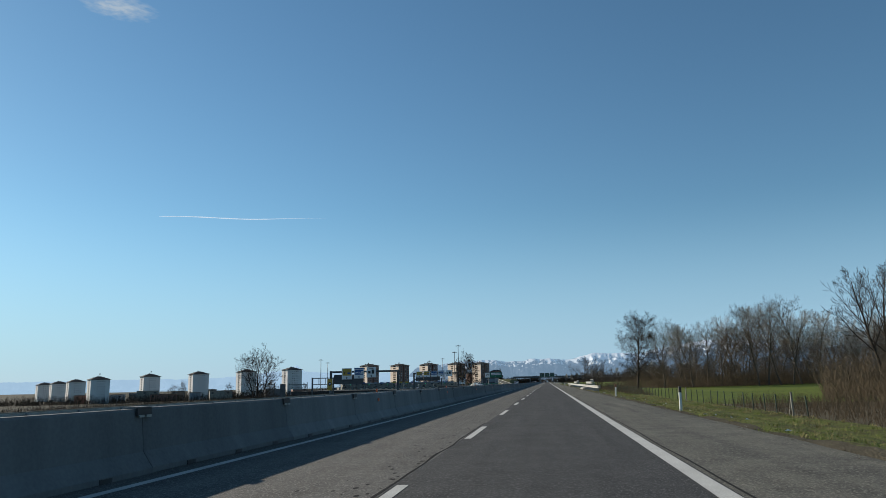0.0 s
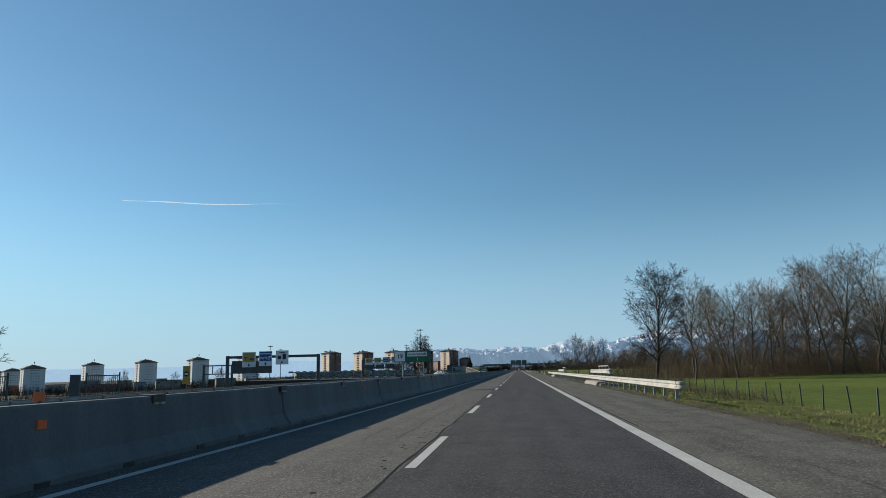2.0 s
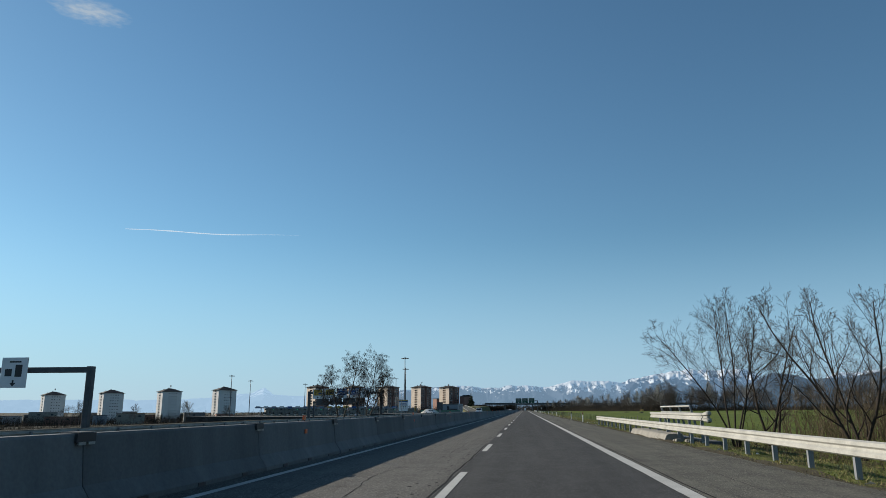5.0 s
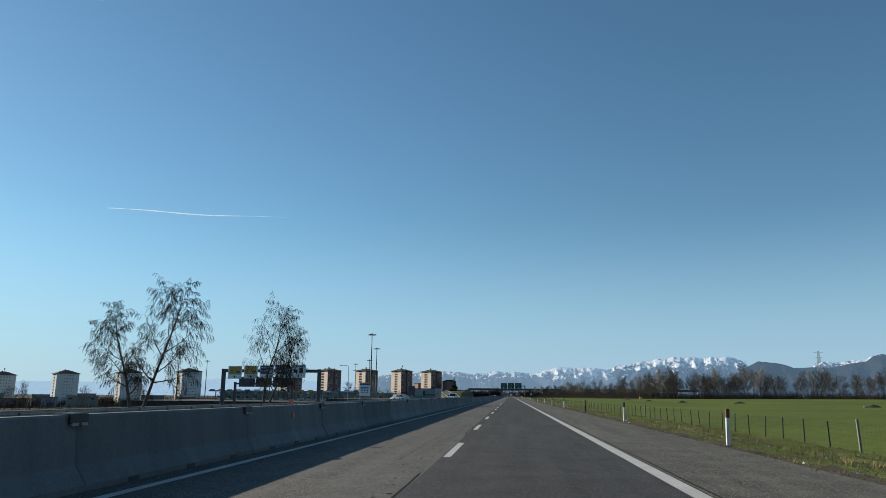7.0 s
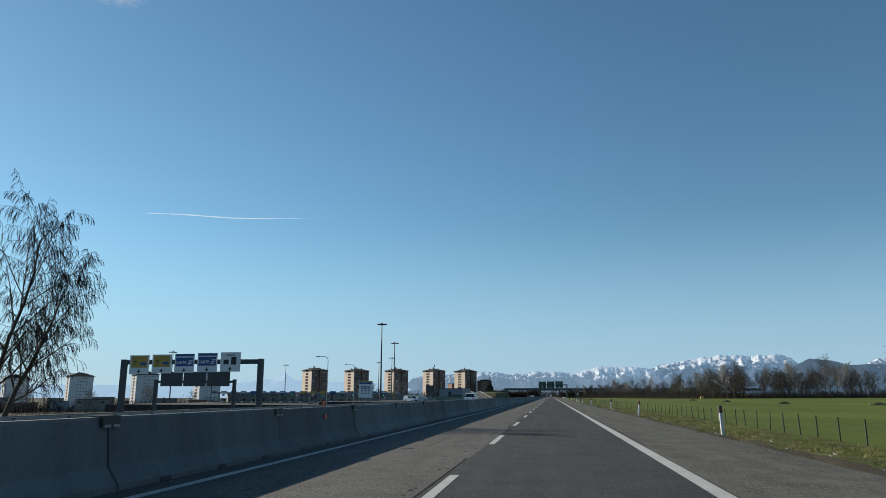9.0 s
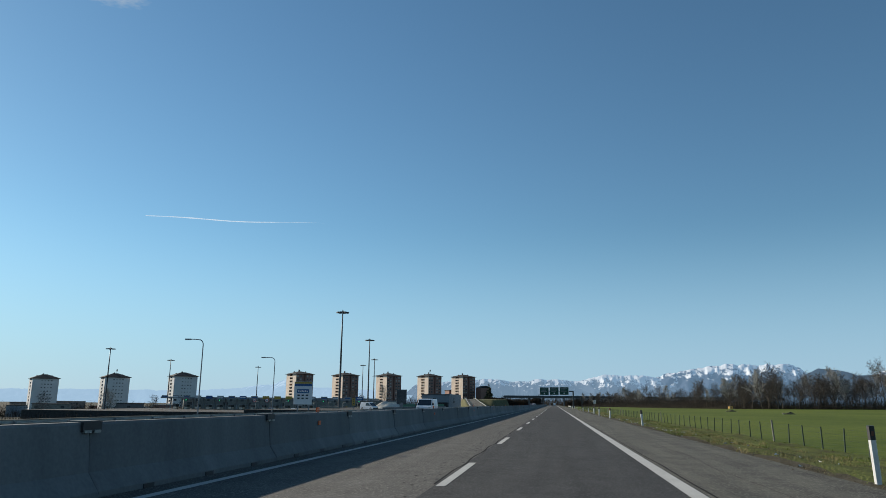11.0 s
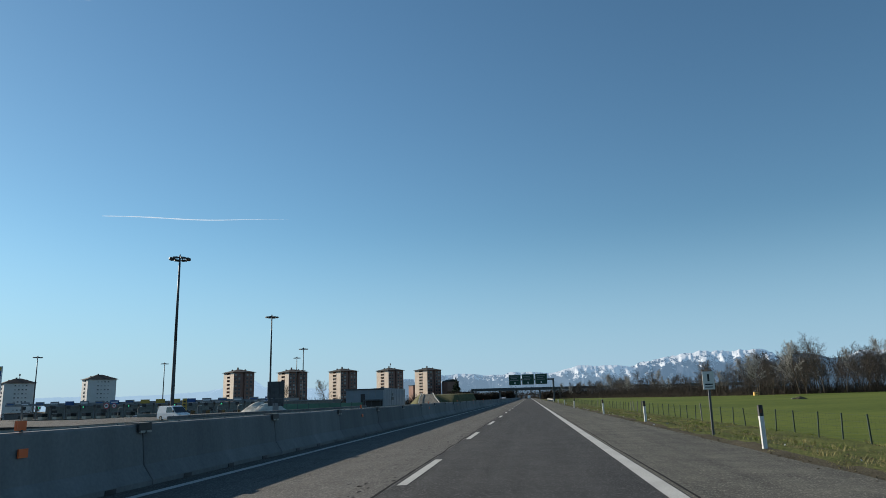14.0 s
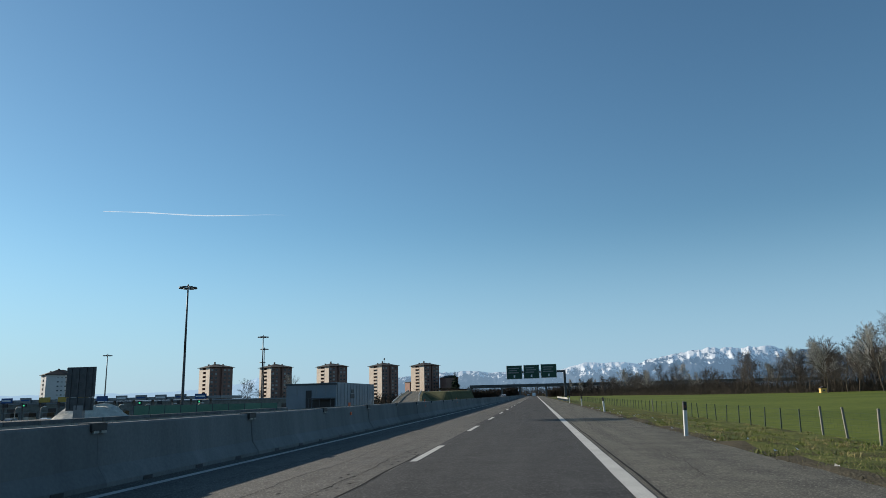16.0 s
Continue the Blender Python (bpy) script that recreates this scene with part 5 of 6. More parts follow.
def lane_panel(parent, kind, x0, x1, z0, z1, y):
    """One lane board: ticket, card or toll-collector."""
    w, h, cx = x1 - x0, z1 - z0, (x0 + x1) / 2
    p = part("lane_board", block(x0, x1, y - 0.08, y, z0, z1), SIGN_WHITE, parent,
             {"ticket": "white lane board with a yellow ticket field", "card": "white lane board with a blue card field", "cash": "white lane board with a black booth symbol"}[kind], bevel=0.02)
    f = y - 0.0805
    if kind == "ticket":
        part("field", block(x0 + 0.08 * w, x1 - 0.08 * w, f - 0.01, f, z0 + 0.34 * h, z1 - 0.05 * h), SIGN_YELLOW, p, "yellow field")
        lettering("T", h * 0.34, INK, p, pose(cx - 0.22 * w, f - 0.016, z0 + 0.55 * h), "letter")
        part("mark_bar", block(cx + 0.06 * w, x1 - 0.14 * w, f - 0.016, f - 0.0105, z0 + 0.47 * h, z0 + 0.62 * h), SIGN_BLUE, p, "blue mark")
    elif kind == "card":
        part("field", block(x0 + 0.06 * w, x1 - 0.06 * w, f - 0.01, f, z0 + 0.34 * h, z0 + 0.80 * h), SIGN_BLUE, p, "blue field")
        part("field", block(x0 + 0.03 * w, x1 - 0.03 * w, f - 0.01, f, z0 + 0.86 * h, z1 - 0.02 * h), SIGN_BLUE, p, "blue top strip")
        lettering("CARTE", h * 0.2, SIGN_WHITE, p, pose(cx - 0.18 * w, f - 0.016, z0 + 0.53 * h))
        for k in range(3):
            part("mark_bar", block(cx + 0.16 * w + 0.03 * k * w, x1 - 0.14 * w + 0.03 * k * w, f - 0.016, f - 0.0105, z0 + (0.44 + 0.09 * k) * h, z0 + (0.49 + 0.09 * k) * h), SIGN_WHITE, p, "white card mark")
    else:
        part("mark_bar", block(cx - 0.2 * w, cx + 0.24 * w, f - 0.006, f, z1 - 0.17 * h, z1 - 0.12 * h), INK, p)
        part("mark_bar", block(cx - 0.34 * w, cx - 0.08 * w, f - 0.006, f, z0 + 0.38 * h, z0 + 0.62 * h), INK, p, "black booth symbol")
        part("mark_bar", block(cx + 0.04 * w, cx + 0.3 * w, f - 0.006, f, z0 + 0.36 * h, z0 + 0.76 * h), INK, p, "black booth symbol")
    arrow(p, cx, z0 + 0.15 * h, 0.26 * h, f)
    return p


def portal(label, x0, x1, y, ztop, base, boards, w=0.28, truss=False):
    g = thing("sign_gantry", label, "sign gantry", pose(0, y, 0), "toll approach gantries")
    for x in (x0, x1):
        part("post", block(x - w, x + w, -w, w, base, ztop + w), DARK_STEEL, g, bevel=0.03)
    part("beam", block(x0, x1, -w * 0.8, w * 0.8, ztop - w, ztop + w * 0.8), DARK_STEEL, g, bevel=0.03)
    for kind, a, b, za, zb in boards:
        lane_panel(g, kind, a, b, za, zb, -w - 0.05)
    return g


bd = []
for k, kind in enumerate(("ticket", "ticket", "card", "card", "cash")):
    x = -64.2 + 3.69 * k
    bd.append((kind, x, x + 3.2, 4.40 + 0.08 * k, 7.25 + 0.09 * k))
portal("dark steel portal gantry with five white toll lane boards", -65.4, -43.2, 352, 6.25, -2.8, bd, 0.38)
# the gantry for the other direction, seen from behind
gb = thing("sign_gantry", "dark steel portal gantry seen from the back of its boards", "sign gantry", pose(0, 366, 0), "toll approach gantries")
for x in (-68.0, -53.6):
    part("post", block(x - 0.25, x + 0.25, -0.25, 0.25, -2.8, 3.9), DARK_STEEL, gb)
part("beam", block(-68, -53.6, -0.2, 0.2, 3.3, 3.7), DARK_STEEL, gb)
for x in (-67.0, -62.8, -58.4):
    part("sign_back", block(x, x + 4.05, -0.35, -0.22, 2.75, 5.2), DARK_STEEL, gb, "dark back of a board", bevel=0.02)

bd1 = [("ticket", -59.2, -56.2, 2.9, 6.1), ("card", -55.5, -52.6, 3.1, 6.2), ("cash", -51.8, -49.0, 3.35, 6.3)]
g1 = portal("dark steel portal gantry with three toll lane boards", -62.6, -42.6, 204, 5.1, -2.6, bd1, 0.3)
part("sign_back", block(-61.8, -52.9, 0.35, 0.5, 1.6, 4.3), DARK_STEEL, g1, "dark blank panel", bevel=0.02)
g2 = thing("sign_gantry", "open steel lattice gantry beside the slip road", "sign gantry", pose(0, 207, 0), "toll approach gantries")
for x in (-69.2, -62.8):
    part("post", block(x - 0.2, x + 0.2, -0.2, 0.2, -2.6, 3.6), DARK_STEEL, g2)
part("beam", block(-69.2, -62.8, -0.12, 0.12, 3.3, 3.55), DARK_STEEL, g2)
part("beam", block(-69.2, -62.8, -0.12, 0.12, 1.5, 1.7), DARK_STEEL, g2)
for x in (-67.2, -65.1):
    part("strut", block(x - 0.08, x + 0.08, -0.08, 0.08, 1.7, 3.3), DARK_STEEL, g2)


def mast(x, y, top, base, crown, label, second=False):
    t = thing("light_mast", label, "lamp post", pose(x, y, base), "tall light masts")
    h = top - base
    m = Mesh()
    m.tube((0, 0, 0), (0, 0, h * 0.5), 0.36, 0.27, 10)
    m.tube((0, 0, h * 0.5), (0, 0, h), 0.27, 0.17, 10, True)
    part("pole", m, DARK_STEEL, t, smooth=True)
    ring = Mesh()
    for i in range(12):
        a0, a1 = 6.2832 * i / 12, 6.2832 * (i + 1) / 12
        p, q = (crown * 0.62 * math.cos(a0), crown * 0.62 * math.sin(a0)), (crown * 0.62 * math.cos(a1), crown * 0.62 * math.sin(a1))
        ring.tube((*p, h - 0.3), (*q, h - 0.3), 0.10, 0.10, 5)
        if i % 3 == 0:
            ring.tube((0, 0, h + 0.1), (*p, h - 0.3), 0.07, 0.07, 4)
    part("ring", ring, DARK_STEEL, t)
    lm = Mesh()
    lm.box(-0.3, 0.3, -0.45, 0.45, -0.18, 0.14)
    lme = bevelled(lm.data("floodlight", [DARK_STEEL]), 0.05)
    for i in range(8):
        a = 360 * i / 8
        o = new("floodlight", lme)
        o.parent = t
        o.matrix_local = pose(crown * 0.8 * math.cos(radians(a)), crown * 0.8 * math.sin(radians(a)), h - 0.35, 0, 0, a)
    cp = Mesh()
    cp.tube((0, 0, h), (0, 0, h + 0.55), 0.25, 0.05, 8, True)
    part("cap", cp, DARK_STEEL, t)
    if second:
        cl = Mesh()
        for i in range(10):
            a0, a1 = 6.2832 * i / 10, 6.2832 * (i + 1) / 10
            cl.tube((1.1 * math.cos(a0), 1.1 * math.sin(a0), h * 0.66), (1.1 * math.cos(a1), 1.1 * math.sin(a1), h * 0.66), 0.12, 0.12, 5)
        part("service_collar", cl, DARK_STEEL, t)


ML = "very tall dark steel light mast with a ring of floodlights"
mast(-62.5, 511.2, 27.9, -2.7, 2.0, ML)
mast(-76.2, 596.8, 27.0, -3.0, 2.1, ML)
mast(-102.9, 711.6, 25.7, -4.0, 2.3, ML, True)
mast(-126.7, 774.5, 25.6, -4.5, 2.1, ML)
mast(-188.7, 745.9, 22.9, -6.0, 2.1, ML)
mast(-211.8, 679.0, 23.3, -6.5, 2.1, ML)
mast(-190.0, 590.0, 23.0, -6.0, 2.1, ML)


def street_lamp(x, y, top, base, reach):
    t = thing("street_lamp", "slim grey street lamp with a curved arm", "lamp post", pose(x, y, base), "street lamps")
    h = top - base
    m = Mesh()
    m.tube((0, 0, 0), (0, 0, h - 0.7), 0.10, 0.07, 8)
    p = Vector((0, 0, h - 0.7))
    for i in range(1, 6):
        a = math.pi / 2 * i / 5
        q = Vector((-0.7 * (1 - math.cos(a)), 0, h - 0.7 + 0.7 * math.sin(a)))
        m.tube(p, q, 0.065, 0.06, 8)
        p = q
    m.tube(p, p + Vector((-reach, 0, 0.05)), 0.06, 0.05, 8)
    part("pole", m, GREY_STEEL, t, smooth=True)
    part("lamp_head", block(-0.7 - reach - 0.7, -0.7 - reach + 0.1, -0.16, 0.16, h - 0.06, h + 0.12), GREY_STEEL, t, bevel=0.04)


street_lamp(-46.2, 394.5, 9.2, -2.2, 1.2)
street_lamp(-50.2, 429.7, 9.0, -2.3, 1.2)

# exit board over the barrier
ex = thing("exit_sign", "green and white motorway exit sign on two grey posts", "road sign", pose(-7.75, 104.8, 0.0))
for x in (-0.70, 0.76):
    pm = Mesh()
    pm.tube((x, 0.2, -0.2), (x, 0.2, 2.5), 0.035, 0.035, 8, True)
    part("post", pm, STEEL, ex)
part("case", block(-1.25, 1.25, -0.02, 0.36, 1.93, 2.72), DARK_STEEL, ex, "dark steel sign case", bevel=0.015)
bdx = part("board", block(-1.22, 1.22, -0.035, -0.0205, 1.96, 2.69), SIGN_GREEN, ex, "green sign face")
part("field", block(-1.20, -0.50, -0.045, -0.0355, 1.98, 2.67), SIGN_WHITE, bdx, "white number field")
part("field", block(-0.33, 1.06, -0.045, -0.0355, 2.31, 2.62), SIGN_WHITE, bdx, "white name strip")
lettering("19", 0.40, INK, bdx, pose(-0.85, -0.051, 2.32))
lettering("corso Vercelli", 0.225, INK, bdx, pose(0.365, -0.051, 2.465))
lettering("1", 0.23, SIGN_WHITE, bdx, pose(0.365, -0.041, 2.12))

# toll information board, yellow boards
ib = thing("toll_board", "tall white toll information board with a blue and yellow top", "road sign", pose(0, 455.5, 0))
for x in (-54.9, -52.4):
    part("post", block(x - 0.12, x + 0.12, 0.02, 0.22, -2.6, 4.5), GREY_STEEL, ib)
bb = part("board", block(-55.8, -51.7, -0.1, 0.0, 0.6, 5.45), SIGN_WHITE, ib, bevel=0.03)
part("field", block(-55.7, -51.8, -0.112, -0.1005, 5.0, 5.4), SIGN_YELLOW, bb, "yellow strip")
part("field", block(-55.7, -51.8, -0.112, -0.1005, 4.5, 4.98), SIGN_BLUE, bb, "blue strip")
part("field", block(-55.1, -52.4, -0.112, -0.1005, 3.0, 3.85), SIGN_BLUE, bb, "dark blue name field")
for k in range(6):
    part("mark_bar", block(-54.85 + 0.38 * k, -54.58 + 0.38 * k, -0.118, -0.1125, 3.22, 3.62 - 0.1 * (k % 2)), SIGN_WHITE, bb, "white unreadable word bar")
for k in range(3):
    for z in (1.75, 2.4):
        part("mark_bar", block(-55.0 + 0.95 * k, -54.45 + 0.95 * k, -0.108, -0.1005, z, z + 0.3), INK, bb, "small dark symbol")

yb = thing("yellow_board", "tall narrow yellow board with a dark round symbol", "road sign", pose(-47.0, 152.4, 0))
part("post", block(-0.06, 0.06, 0.02, 0.14, -2.2, 2.4), GREY_STEEL, yb)
ybb = part("board", block(-0.55, 0.55, -0.04, 0.0, 0.2, 2.7), SIGN_YELLOW, yb, bevel=0.01)
dm = Mesh()
dm.tube((0, -0.05, 1.6), (0, -0.0405, 1.6), 0.38, 0.38, 16, True)
part("symbol", dm, INK, ybb, "dark round symbol")
part("mark_bar", block(-0.25, 0.25, -0.056, -0.0505, 1.5, 1.7), SIGN_WHITE, ybb)

yt = thing("yellow_board", "narrow yellow lane board before the toll booths", "road sign", pose(-55.4, 501.6, -0.65))
part("post", block(-0.06, 0.06, 0.02, 0.14, 0.0, 1.3), GREY_STEEL, yt)
ytb = part("board", block(-0.38, 0.38, -0.05, 0.0, 0.95, 2.95), SIGN_YELLOW, yt, bevel=0.02)
for z in (2.45, 1.95, 1.45):
    part("mark_bar", block(-0.2, 0.2, -0.06, -0.0505, z - 0.14, z + 0.14), INK, ytb, "dark symbol")

court = Mesh()
court.box(-70, -37, 462, 556, -4.0, -0.65)
tagged(new("forecourt", bevelled(court.data("forecourt", ASPHALT_NEW), 0.06)), "grey asphalt forecourt before the toll station", "road", kind="structure")
edge = thing("low_barrier", "row of low grey concrete barrier blocks beside the forecourt", "barrier", pose(-37.4, 462, -0.65))
for k in range(23):
    part("block", block(-0.25, 0.25, 4.0 * k, 4.0 * k + 3.9, 0.0, 0.8), CONCRETE, edge, bevel=0.04)
plinth = thing("mast_plinth", "long pale concrete kerb block at the foot of the light mast", "concrete block", pose(-63.4, 510.2, -0.65))
part("block", block(-4.5, 1.2, -0.9, 0.9, 0.0, 0.55), CONCRETE_PALE, plinth, bevel=0.08)


def bar_gate(x, y, w, turn, label):
    t = thing("steel_gate", label, "gate", pose(x, y, -2.0, 0, 0, turn), "steel gates beyond the barrier")
    for k in (0, 1):
        part("post", block(k * w - 0.07, k * w + 0.07, -0.07, 0.07, 0, 3.9), DARK_STEEL, t)
    part("rail", block(0, w, -0.03, 0.03, 3.5, 3.6), DARK_STEEL, t)
    part("rail", block(0, w, -0.03, 0.03, 1.0, 1.1), DARK_STEEL, t)
    n = int(w / 0.2)
    for i in range(1, n):
        part("bar", block(i * w / n - 0.02, i * w / n + 0.02, -0.02, 0.02, 0.6, 3.6), DARK_STEEL, t)


bar_gate(-46.6, 112.0, 2.6, 20, "dark steel barred gate beyond the barrier")
bar_gate(-48.4, 131.0, 3.4, 20, "dark steel barred gate beyond the barrier")
cab = thing("switch_cabinet", "dark steel cabinet beside the gate", "cabinet", pose(-48.9, 130.6, -2.0, 0, 0, 20))
part("body", block(-1.0, 0.0, -0.3, 0.3, 0, 3.7), DARK_STEEL, cab, bevel=0.03)
part("door", block(-0.95, -0.05, -0.33, -0.3, 0.2, 3.5), DARK_STEEL, cab)


def lane_pole(x, y, base):
    t = thing("lane_pole", "slim pale curved pole at a toll lane", "pole", pose(x, y, base), "poles at the toll lanes")
    m = Mesh()
    m.tube((0, 0, 0), (0, 0, 3.4), 0.09, 0.08, 6)
    p = Vector((0, 0, 3.4))
    for i in range(1, 5):
        a = math.pi / 2 * i / 4
        q = Vector((0.9 * (1 - math.cos(a)), 0, 3.4 + 0.9 * math.sin(a)))
        m.tube(p, q, 0.08, 0.08, 6)
        p = q
    part("pole", m, STEEL, t, smooth=True)
    part("lamp", block(0.8, 1.3, -0.2, 0.2, 4.15, 4.35), WHITE_PLASTIC, t)


for k in range(9):
    lane_pole(-128 + 6.5 * k, 604, -3.2)


db = thing("dark_board", "large dark board seen from the back on one broad post", "road sign", pose(0, 513, 0))
part("post", block(-44.7, -43.7, -0.2, 0.2, -2.6, 1.2), GREY_STEEL, db)
dbb = part("board", block(-45.75, -42.7, -0.15, 0.1, 2.0, 4.95), DARK_STEEL, db, bevel=0.03)
part("board", block(-45.6, -42.75, -0.15, 0.1, 0.7, 1.97), DARK_STEEL, db, bevel=0.03)
for x in (-45.2, -44.4, -43.6, -42.95):
    part("stiffener", block(x - 0.05, x + 0.05, -0.22, -0.15, 0.75, 4.9), DARK_STEEL, dbb)
for z in (2.7, 3.5, 4.3):
    part("stiffener", block(-45.7, -42.75, -0.25, -0.22, z - 0.05, z + 0.05), DARK_STEEL, dbb)


# ---- toll plaza ----
def toll_plaza():
    y, x0, x1 = 640.0, -190.0, -84.0
    t = thing("toll_canopy", "long low toll station canopy on columns with roof boards", "toll station", pose(0, y, -3.0))
    part("roof", block(x0, x1, -6, 8, 5.1, 5.9), GREY_STEEL, t, bevel=0.05)
    n = 18
    for i in range(n):
        x = -187.65 + 5.75 * i
        part("column", block(x - 0.25, x + 0.25, -0.25, 0.25, 0, 5.1), GREY_STEEL, t)
        bx = part("roof_board", block(x - 1.5, x + 1.7, -6.5, -6.05, 5.1, 6.5), SIGN_BLUE if i in (4, 7, 12, 17) else (SIGN_YELLOW if i in (9, 10, 11) else GREY_STEEL), t, "lane board on the roof", bevel=0.03)
        if i not in (9, 10, 11):
            part("mark_bar", block(x - 1.2, x + 1.4, -6.53, -6.505, 5.6, 6.0), SIGN_WHITE if i % 2 else SIGN_BLUE, bx, "plain light bar")
    for i in range(n - 1):
        x = -187.65 + 5.75 * (i + 0.5)
        b = thing("toll_booth", "small glazed toll booth on an island", "toll booth", pose(x, y, -3.0), "toll booths")
        part("body", block(-0.8, 0.8, -1.6, 1.6, 0.2, 1.1), WALL_CREAM, b)
        part("glazing", block(-0.75, 0.75, -1.55, 1.55, 1.1, 2.2), WINDOW_GLASS, b)
        part("roof", block(-1.0, 1.0, -1.8, 1.8, 2.2, 2.45), GREY_STEEL, b)
        sg = part("lane_signal", block(2.2, 3.4, -6.6, -6.3, 3.9, 4.9), BLACK_BAND, b, "black lane signal box")
        part("signal_lamp", block(2.6, 3.0, -6.64, -6.605, 4.2, 4.6), SIGNAL_GREEN if i % 3 == 1 else BLACK_BAND, sg, "round lane signal")
        part("island", block(-1.1, 1.1, -9, 6, 0, 0.2), CONCRETE_PALE, b)


toll_plaza()
apron = Mesh()
apron.box(-205, -70, 560, 715, -9, -3.0)
tagged(new("toll_apron", bevelled(apron.data("toll_apron", ASPHALT_NEW), 0.05)), "grey asphalt apron under the toll station", "road", kind="structure")
for x, y, z in ((-104.9, 560, 1.5), (-127, 600, 1.5)):
    sl = thing("speed_limit_sign", "round white traffic sign with a red rim on a grey post", "road sign", pose(x, y, 0), "round plaza signs")
    sp_ = Mesh()
    sp_.tube((0, 0.06, -4.0), (0, 0.06, z + 0.5), 0.06, 0.06, 8, True)
    part("post", sp_, GREY_STEEL, sl)
    for nm, r_, f_, mt in (("rim", 0.75, -0.02, SIGN_RED), ("disc", 0.56, -0.035, SIGN_WHITE)):
        d_ = Mesh()
        d_.tube((0, f_, z), (0, 0.02, z), r_, r_, 20, True)
        part(nm, d_, mt, sl)
    part("mark_bar", block(-0.3, 0.3, -0.05, -0.0355, z - 0.16, z + 0.16), INK, sl)
low_block(-140, 690, 120, 8, 1.7, -5, CONCRETE_PALE, GREY_STEEL, "long pale service building behind the toll booths")


def hoarding():
    t = thing("site_hoarding", "row of green hoarding panels round a work site", "hoarding", pose(0, 549, -0.65))
    m = Mesh()
    m.box(0.03, 2.45, -0.03, 0.03, 0.05, 1.55)
    me = m.data("panel", HOARDING)
    p = Mesh()
    p.box(-0.05, 0.05, -0.06, 0.06, 0.0, 1.65)
    pme = p.data("post", DARK_STEEL)
    for i in range(9):
        x = -59.5 + 2.5 * i
        for nm, d in (("panel", me), ("post", pme)):
            o = new(nm, d)
            o.parent, o.location = t, (x, 0, 0)


hoarding()


def mound(x, y, rx, ry, h, label):
    """A tipped heap with steep loose flanks and a broad uneven top."""
    m = Mesh()
    n, k = 40, 14
    z = ground_z(x) - 0.1
    for j in range(k + 1):
        for i in range(n):
            a, t = 6.2832 * i / n, j / k
            c, q = math.cos(a), math.sin(a)
            lump = noise.noise((c * 2.2, q * 2.2, t * 3)) + 0.5 * noise.noise((c * 6, q * 6, t * 8))
            rho = (1 - t) * (1 + 0.10 * lump)
            up = min(1.0, max(0.0, 1.55 * (1 - rho))) ** 0.9 * (1 + 0.10 * lump)
            m.v.append((x + rx * rho * c, y + ry * rho * q, z + h * up * (0.88 - 0.16 * rho * c)))
    for j in range(k):
        for i in range(n):
            m.f.append((j * n + i, j * n + (i + 1) % n, (j + 1) * n + (i + 1) % n, (j + 1) * n + i))
            m.s.append(0)
    tagged(new("gravel_mound", m.data("gravel_mound", GRAVEL)), label, "gravel heap")


mound(-50.6, 525.5, 7.2, 4.6, 3.7, "pale grey gravel heap behind the barrier")

ws = thing("warehouse", "low blue-grey metal-clad shed with dark openings", "warehouse", pose(0, 0, -3.0))
wm = Mesh()
wm.sweep([(-54.4, 0), (-54.4, 7.5), (-43, 7.9), (-43, 0)], [602, 640])
part("wall", wm, METAL_WALL, ws)
part("roof_edge", block(-54.6, -42.8, 601.8, 602.0, 7.35, 7.75), DARK_STEEL, ws)
for k in range(13):
    part("cladding_rib", block(-43.0, -42.94, 603.0 + 2.9 * k, 603.15 + 2.9 * k, 0, 7.7), GREY_STEEL, ws)
for k in range(5):
    part("cladding_rib", block(-54.2 + 2.2 * k, -54.08 + 2.2 * k, 601.94, 602.0, 5.0, 7.3), GREY_STEEL, ws)
part("shutter_door", block(-49.9, -48.6, 601.9, 602.0, 1.5, 6.2), BLACK_BAND, ws)
lean = part("lean_to", block(-48.4, -43.2, 598.5, 601.9, 4.3, 4.55), DARK_STEEL, ws, "dark flat lean-to roof")
for x in (-48.3, -45.9, -43.4):
    part("post", block(x, x + 0.15, 598.6, 598.75, 0, 4.3), DARK_STEEL, lean)
# no real hole: a black sheet paints the bay's inner shade
part("opening", block(-48.4, -43.3, 601.92, 602.0, 0, 4.2), BLACK_BAND, ws, "black sheet painting the shade of an open bay")
part("emblem", block(-42.96, -42.9, 614.5, 618, 4.3, 5.3), INK, ws, "black emblem shape")
part("emblem", block(-42.96, -42.9, 615.2, 617.3, 5.6, 6.4), INK, ws, "black emblem shape")


# ---- flyover, ramp and sign over the carriageway ----
fo = thing("flyover", "dark grey concrete flyover with guardrails crossing the motorway", "bridge", kind="structure")
part("deck", block(-44, 190, 946, 956, 6.2, 7.3), CONCRETE, fo)
part("parapet", block(-44, 190, 945.7, 945.95, 7.0, 8.3), DARK_STEEL, fo)
part("abutment", block(-46.5, -43.2, 945.4, 956.6, -6, 6.25), CONCRETE, fo)
for x in (-22, -9.5, 8.5, 24, 48):
    part("pier", block(x - 0.6, x + 0.6, 948, 954, -6, 6.4), CONCRETE, fo)


